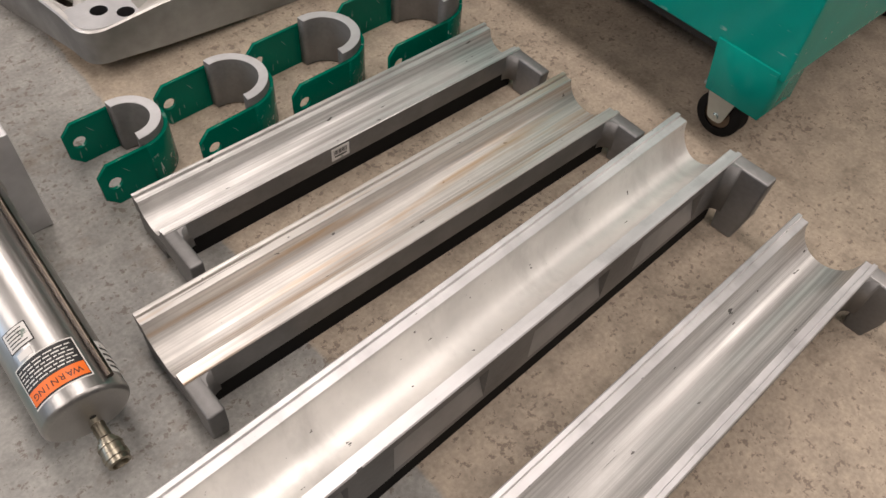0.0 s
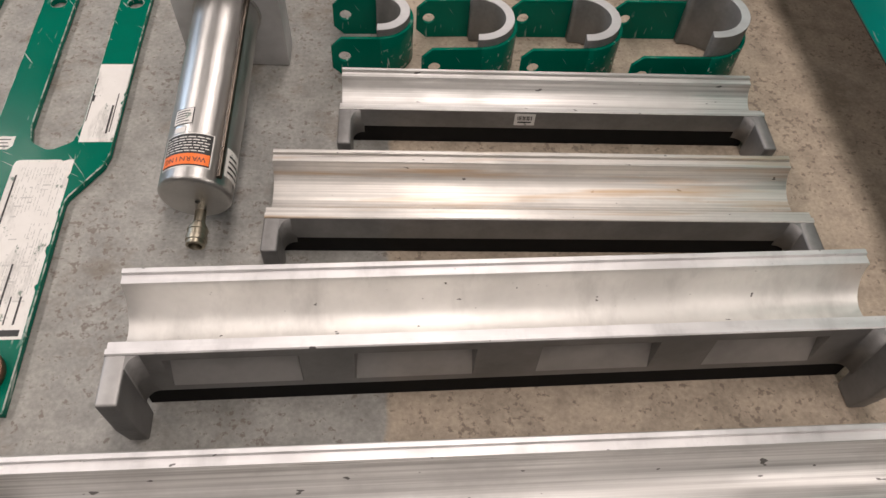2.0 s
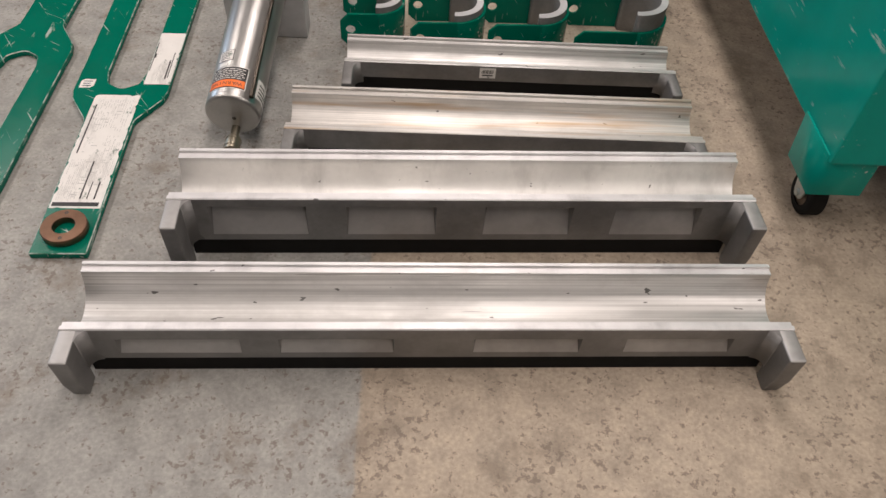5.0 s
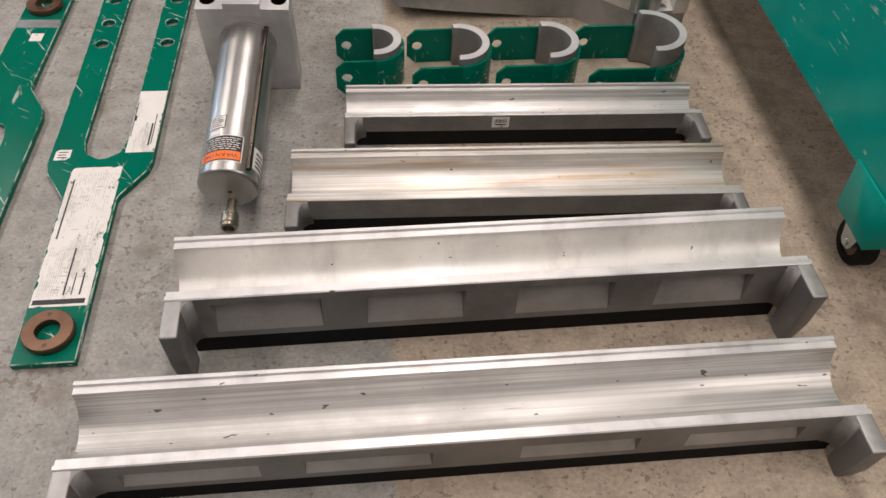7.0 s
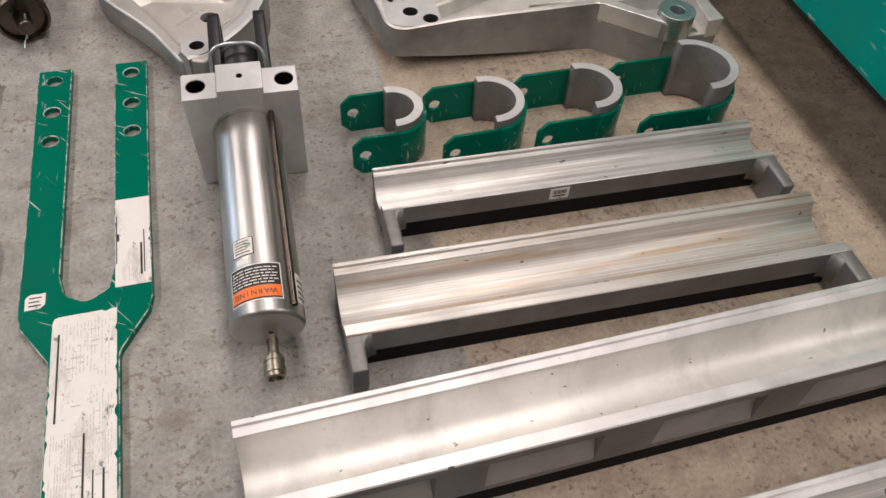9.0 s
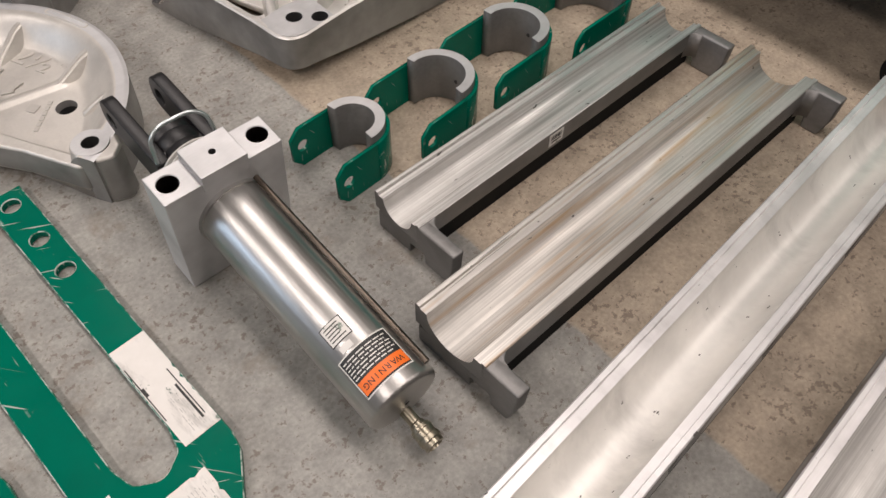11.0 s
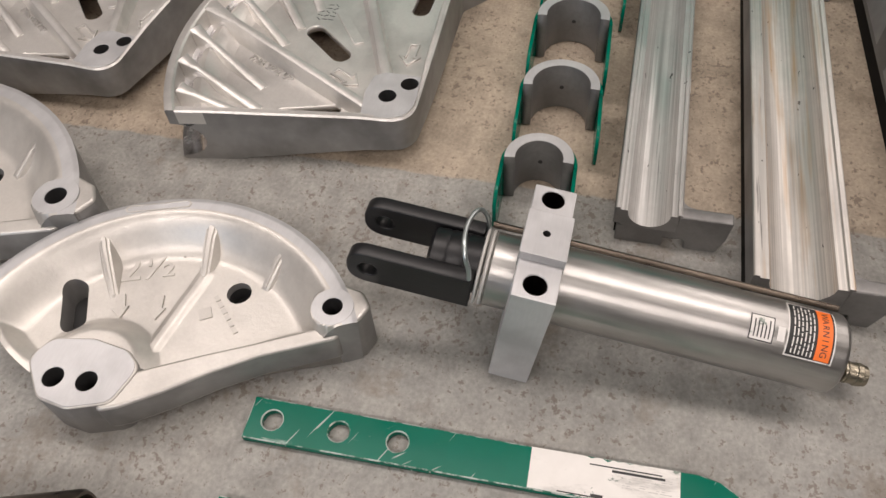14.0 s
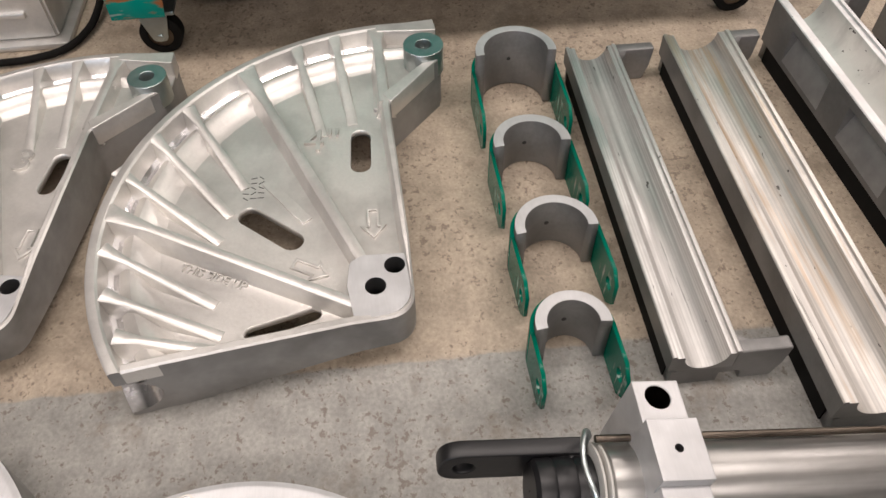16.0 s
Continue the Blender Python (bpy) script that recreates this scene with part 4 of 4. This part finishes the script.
# ---- smooth dished bending shoes ----
def dished_shoe(m, s, label, mark=""):
    """A sector with a dished face; local origin at the arc's centre. s scales it."""
    top = thing("bending_shoe", m, label, "bending shoe", "dished bending shoes")
    R, H, WEB = 0.262, 0.086, 0.046
    t0 = -63.5
    ear = Vector((0.131, -0.199))
    ribs = [((0.205, 0.152), (0.110, 0.096), 0.0080), ((0.250, 0.004), (0.160, -0.006), 0.0095), ((0.218, -0.112), (0.160, -0.090), 0.0080)]
    ridge = (Vector((0.170, -0.006)), Vector((0.030, 0.018)))

    def seg(p, a, b):
        a, b = Vector(a), Vector(b)
        f = min(max((p - a).dot(b - a) / (b - a).length_squared, 0), 1)
        return (p - a.lerp(b, f)).length, f

    def far_edge(r):
        return min(74.5 + 174.0 * max(0.256 - r, 0), 104.0)

    def height(r, ang):
        p = Vector((r * math.cos(radians(ang)), r * math.sin(radians(ang))))
        bowl = smooth_step(0.078, 0.020, R - r) ** 1.3
        side = min(r * math.sin(radians(min(max(ang - t0, 0), 80))), r * math.sin(radians(min(max(far_edge(r) - ang, 0), 80))))
        wall = 0.48 * smooth_step(0.030, 0.006, side) * smooth_step(0.13, 0.18, r)
        z = WEB + (H - WEB) * max(bowl, wall)
        z = max(z, WEB + 0.004 * smooth_step(0.012, 0.003, seg(p, *ridge)[0]))
        z = max(z, WEB + (H - WEB) * smooth_step(0.034, 0.027, (p - ear).length))
        z = max(z, WEB + 0.018 * smooth_step(0.085, 0.055, (p - Vector((0.0, 0.07))).length))
        return z - 0.0015 * smooth_step(0.006, 0.0, R - r)

    nr, na = 120, 210
    bm = bmesh.new()
    rows = []
    for j in range(na + 1):
        r0 = 0.020
        row = []
        for k in range(nr + 1):
            r = r0 + (R - r0) * k / nr
            ang = t0 + (far_edge(r) - t0) * j / na
            row.append(bm.verts.new((s * r * math.cos(radians(ang)), s * r * math.sin(radians(ang)), s * height(r, ang))))
        rows.append(row)
    for a, b in zip(rows, rows[1:]):
        for k in range(nr):
            bm.faces.new((a[k], a[k + 1], b[k + 1], b[k]))
    edge = [e for e in bm.edges if e.is_boundary]
    made = bmesh.ops.extrude_edge_only(bm, edges=edge)["geom"]
    low = [v for v in made if isinstance(v, bmesh.types.BMVert)]
    for v in low:
        # the underside arches up between the hub and the ear
        v.co.z = 0.0 if v.co.xy.length > 0.235 * s else 0.020 * s
        v.co.x, v.co.y = v.co.x * 0.985, v.co.y * 0.985
    loop = [e for e in bm.edges if e.is_boundary]
    bmesh.ops.contextual_create(bm, geom=loop)
    dish = part("dish", bm, ALU_SHOE, top, "", None, True)
    sc = lambda pts: [(x * s, y * s) for x, y in pts]
    holes = [sc(oval(0.110, 0.152, 0.068, 0.132, 0.0165)), sc(circle(0.150, -0.060, 0.0160, 28)), sc(circle(ear.x, ear.y, 0.0125, 28)), sc(circle(-0.017, 0.098, 0.0131)), sc(circle(-0.014, 0.056, 0.0131))]
    carve(dish, [curve_mesh("bore", [h], -0.02, 0.2) for h in holes])
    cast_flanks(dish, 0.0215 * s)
    dish.data.materials.append(ALU_FACE)
    for f in dish.data.polygons:
        if f.normal.z > 0.5 and f.center.xy.length > (R - 0.019) * s:
            f.material_index = 2
    dish.data.set_sharp_from_angle(angle=radians(38))
    for (ax, ay), (bx, by), w in ribs:
        p0, p1 = Vector((ax, ay)), Vector((bx, by))
        d = (p1 - p0).normalized()
        q = Vector((-d.y, d.x))
        bm = bmesh.new()
        vs = []
        for p, ww, z in ((p0 - d * 0.004, w * 2.2, H - 0.0025), (p0, w * 1.5, H - 0.004), (p0.lerp(p1, 0.45), w * 1.15, H - 0.013), (p1, w, WEB + 0.003)):
            for off, zz in ((-ww * 0.62 - 0.42 * (z - WEB), WEB - 0.004), (-ww * 0.55, z), (ww * 0.55, z), (ww * 0.62 + 0.42 * (z - WEB), WEB - 0.004)):
                v = p + q * off
                vs.append(bm.verts.new((v.x * s, v.y * s, zz * s)))
        for r in (0, 4, 8):
            for k in range(3):
                bm.faces.new((vs[r + k], vs[r + k + 1], vs[r + k + 5], vs[r + k + 4]))
            bm.faces.new((vs[r + 3], vs[r], vs[r + 4], vs[r + 7]))
        bm.faces.new(vs[0:4][::-1])
        bm.faces.new(vs[12:16])
        bmesh.ops.bevel(bm, geom=[e for e in bm.edges if all(v.co.z > (WEB - 0.002) * s for v in e.verts)], offset=0.003, segments=3, affect="EDGES")
        part("rib", bm, ALU_SHOE, top, "", None, True)
    # milled hub pad
    hub = [(-0.045, 0.105), (-0.051, 0.063), (-0.034, 0.015), (0.016, 0.002), (0.034, 0.026), (0.041, 0.075), (0.031, 0.128), (0.000, 0.143)]
    bores = [circle(-0.017, 0.098, 0.0130), circle(-0.014, 0.056, 0.0130)]
    cast_flanks(slab("hub", [rounded(sc(hub), 0.022)] + [sc(b) for b in bores], 0.0, 0.0695 * s, ALU_SHOE, top, "", 0.002), 0.01)
    hx, hy = sum(p[0] for p in hub) / 8, sum(p[1] for p in hub) / 8
    slab("hub_pad", [sc([(hx + (x - hx) * 0.955, hy + (y - hy) * 0.955) for x, y in rounded(hub, 0.022)])] + [sc(b) for b in bores], 0.068 * s, 0.0705 * s, ALU_FACE, top, "bright milled hub pad", 0.0004)
    cast_flanks(slab("neck", [sc(rounded([(-0.047, 0.034), (-0.036, 0.008), (-0.008, -0.034), (0.028, -0.080), (0.0595, -0.128), (0.102, -0.214), (0.122, -0.206), (0.076, -0.118), (0.045, -0.055), (0.016, 0.0), (-0.005, 0.030)], 0.012))], 0.020 * s, (WEB + 0.0215) * s, ALU_SHOE, top, "", 0.004), 0.03)
    nose = [(-0.025, -0.012), (-0.010, -0.036), (0.012, -0.044), (0.030, -0.029), (0.035, 0.0), (0.015, 0.030), (-0.020, 0.024)]
    block = slab("ear_block", [rounded(sc([(ear.x + x, ear.y + y) for x, y in nose]), 0.012 * s), sc(circle(ear.x, ear.y, 0.0125, 28))], 0.0, (H - 0.0015) * s, ALU_SHOE, top, "", 0.004)
    cast_flanks(block, 0.01)
    # bores and slot get added dark insides in place of real shade
    for bx, by, br, bz in ((-0.017, 0.098, 0.0130, 0.0698), (-0.014, 0.056, 0.0130, 0.0698), (ear.x, ear.y, 0.0125, 0.0855), (0.150, -0.060, 0.0160, 0.034)):
        part("bore_lining", lathe_bm([(0.012, 0.0001), (0.012, (br - 0.0003) * s), (bz * s, (br - 0.0003) * s)], 28, "Z"), HOLE_SHADE, top, "bore lined dark to stand for its shade", Matrix.Translation((bx * s, by * s, 0)))
    slab("slot_floor", [sc(oval(0.110, 0.152, 0.068, 0.132, 0.0162))], 0.004, 0.010, HOLE_SHADE, top, "near-black floor that puts shade in the slot")
    slab("ear_face", [sc(circle(ear.x, ear.y, 0.0255, 32)), sc(circle(ear.x, ear.y, 0.0125, 28))], (H - 0.002) * s, (H + 0.0008) * s, ALU_FACE, top, "milled ear face")
    up = (WEB + 0.0002) * s
    if mark:
        letters("size_mark", mark, 0.058 * s, pose(0.168 * s, 0.062 * s, up, 0, 0, -70), ALU_SHOE, top, 0.0014)
    for x, y, a in ((0.100, 0.082, 205), (0.108, 0.034, 195)):
        slab("arrow", [[(-0.018, -0.006), (0.002, -0.006), (0.002, -0.011), (0.018, 0.0), (0.002, 0.011), (0.002, 0.006), (-0.018, 0.006)]], up - 0.001, up + 0.003, ALU_SHOE, top, "", 0, pose(x * s, y * s, 0, 0, 0, a))
    slab("raised_square", [[(-0.008, -0.008), (0.008, -0.008), (0.008, 0.008), (-0.008, 0.008)]], up - 0.001, up + 0.0018, ALU_SHOE, top, "", 0, pose(0.112 * s, -0.030 * s, 0, 0, 0, -60))
    for k in range(6):
        slab("raised_bar", [[(-0.003, -0.004), (0.003, -0.004), (0.003, 0.004), (-0.003, 0.004)]], up - 0.001, up + 0.0016, ALU_SHOE, top, "", 0, pose((0.136 - 0.008 * k) * s, (-0.036 - 0.008 * k) * s, 0, 0, 0, -45))
    slab("name_plate", [oval(-0.038 * s, 0, 0.038 * s, 0, 0.006 * s), oval(-0.037 * s, 0, 0.037 * s, 0, 0.0045 * s)], (H - 0.003) * s, (H + 0.0012) * s, ALU_SHOE, top, "", 0, pose(0.236 * s, 0.080 * s, 0, 0, 0, -72))
    return top


dished_shoe(pose(-0.270, 1.285, 0), 1.0, "dished cast aluminium bending shoe with a milled hub pad", '2½"')
dished_shoe(pose(-0.173, 1.760, 0, 0, 0, -9), 1.2, "larger dished cast aluminium bending shoe behind it")


# ---- dark steel roller with cotter pins ----
def roller(m):
    top = thing("steel_roller", m, "dark oily steel roller with a cotter-pinned spindle", "roller")
    part("sleeve", lathe_bm([(0.010, 0.001), (0.010, 0.036), (0.000, 0.040), (0.000, 0.043), (0.004, 0.046), (0.180, 0.046), (0.184, 0.043), (0.184, 0.001)], 48), STEEL_DARK, top, "", Matrix.Translation((0, 0, 0.046)), True)
    part("spindle", lathe_bm([(0.012, 0.001), (0.012, 0.014), (-0.026, 0.014), (-0.028, 0.012), (-0.028, 0.001)], 28), STEEL_DARK, top, "", Matrix.Translation((0, 0, 0.046)), True)
    wire("cotter_pin", [(-0.006, -0.019, 0.022), (0.0, -0.019, 0.046), (0.006, -0.019, 0.068)], 0.0016, ZINC, top, "bright cotter pin")
    wire("cotter_pin", [(-0.004, -0.020, 0.030), (-0.012, -0.023, 0.018), (-0.016, -0.030, 0.012)], 0.0013, ZINC, top, "bright cotter pin")
    return top


roller(pose(-0.437, 1.268, 0, 0, 0, 18))


# ---- cast pump body with its hose, beside the chest ----
def pump(m):
    top = thing("pump_housing", m, "grey cast aluminium pump housing standing on the floor", "pump")
    base = part("base", box_bm(0.0, 0.34, 0.0, 0.42, 0.0, 0.012, 0.004), ALU_RIB, top)
    bm = box_bm(0.02, 0.32, 0.02, 0.40, 0.010, 0.150)
    bmesh.ops.bevel(bm, geom=[e for e in bm.edges if all(v.co.z > 0.1 for v in e.verts)], offset=0.048, segments=2, affect="EDGES")
    bmesh.ops.bevel(bm, geom=bm.edges[:], offset=0.006, segments=3, affect="EDGES")
    part("housing", bm, ALU_RIB, top, "", None, True)
    part("rib", box_bm(0.012, 0.024, 0.06, 0.36, 0.060, 0.072, 0.003), ALU_RIB, top)
    return top


pump(pose(0.915, 1.665, 0))
hose = thing("hydraulic_hose", pose(0, 0, 0), "black rubber hose curving along the floor", "hose")
wire("hose", [(0.90, 2.05, 0.010), (0.872, 1.88, 0.010), (0.871, 1.777, 0.010), (0.879, 1.715, 0.010), (0.902, 1.668, 0.010), (0.945, 1.640, 0.012), (1.0, 1.628, 0.016), (1.10, 1.63, 0.030), (1.22, 1.645, 0.05)], 0.007, RUBBER_AND_GAP, hose)


# ---- green storage chest on casters ----
def storage_chest():
    top = thing("storage_chest", pose(0.836, 0.325, 0), "large green painted steel storage chest on swivel casters", "tool chest")
    L, W, z0, z1 = 1.225, 0.65, 0.174, 0.50
    part("body", box_bm(0, W, 0, L, z0, z1, 0.004), CHEST_GREEN, top)
    part("underside", box_bm(0.03, W - 0.03, 0.05, L - 0.05, z0 - 0.03, z0 + 0.002), BLACK, top)
    for y, sgn in ((0.0, 1), (L, -1)):
        for x, sx in ((0.0, 1), (W, -1)):
            lo = [(0, 0.012), (0.085, 0.012), (0.085, 0.016), (0.004, 0.016), (0.004, 0.112), (0, 0.112)]
            leg = slab("leg", [[(x + sx * (a - 0.003), y + sgn * (b - 0.003)) for a, b in lo]], 0.104, z0 + 0.012, CHEST_WORN if y > 0 else CHEST_GREEN, top, "", 0.0005)
            for v in leg.data.vertices:
                # the plate narrows towards the caster
                if v.co.z < 0.13 and abs(v.co.y - y) > 0.05:
                    v.co.y -= sgn * 0.010
            part("leg_plate", box_bm(min(x + sx * 0.012, x + sx * 0.10), max(x + sx * 0.012, x + sx * 0.10), min(y + sgn * 0.03, y + sgn * 0.11), max(y + sgn * 0.03, y + sgn * 0.11), 0.0975, 0.1035, 0.001), ZINC, top, "grey steel caster plate")
            cast = thing("caster", pose(x + sx * 0.056, y + (0.082 if sgn > 0 else -0.067), 0), "", "")
            cast.parent = top
            part("tyre", lathe_bm([(-0.015, 0.022), (-0.015, 0.034), (-0.012, 0.038), (0.012, 0.038), (0.015, 0.034), (0.015, 0.022)], 36, "X"), RUBBER_AND_GAP, cast, "worn black rubber tyre", Matrix.Translation((0, 0, 0.038)), True)
            part("hub", lathe_bm([(-0.012, 0.001), (-0.013, 0.023), (0.013, 0.023), (0.012, 0.001)], 28, "X"), STEEL_DARK, cast, "", Matrix.Translation((0, 0, 0.038)), True)
            for f in (-0.019, 0.019):
                pl = rounded([(-0.012, 0.030), (0.012, 0.030), (0.033, 0.098), (-0.026, 0.098)], [0.010, 0.010, 0.002, 0.002])
                slab("fork", [pl], -0.0015, 0.0015, ZINC, cast, "", 0, Matrix.Translation((f, 0, 0)) @ YZ_PLANE)
            part("axle", lathe_bm([(-0.024, 0.001), (-0.024, 0.006), (0.024, 0.006), (0.024, 0.001)], 10, "X"), ZINC, cast, "", Matrix.Translation((0, 0, 0.038)))
    return top


storage_chest()
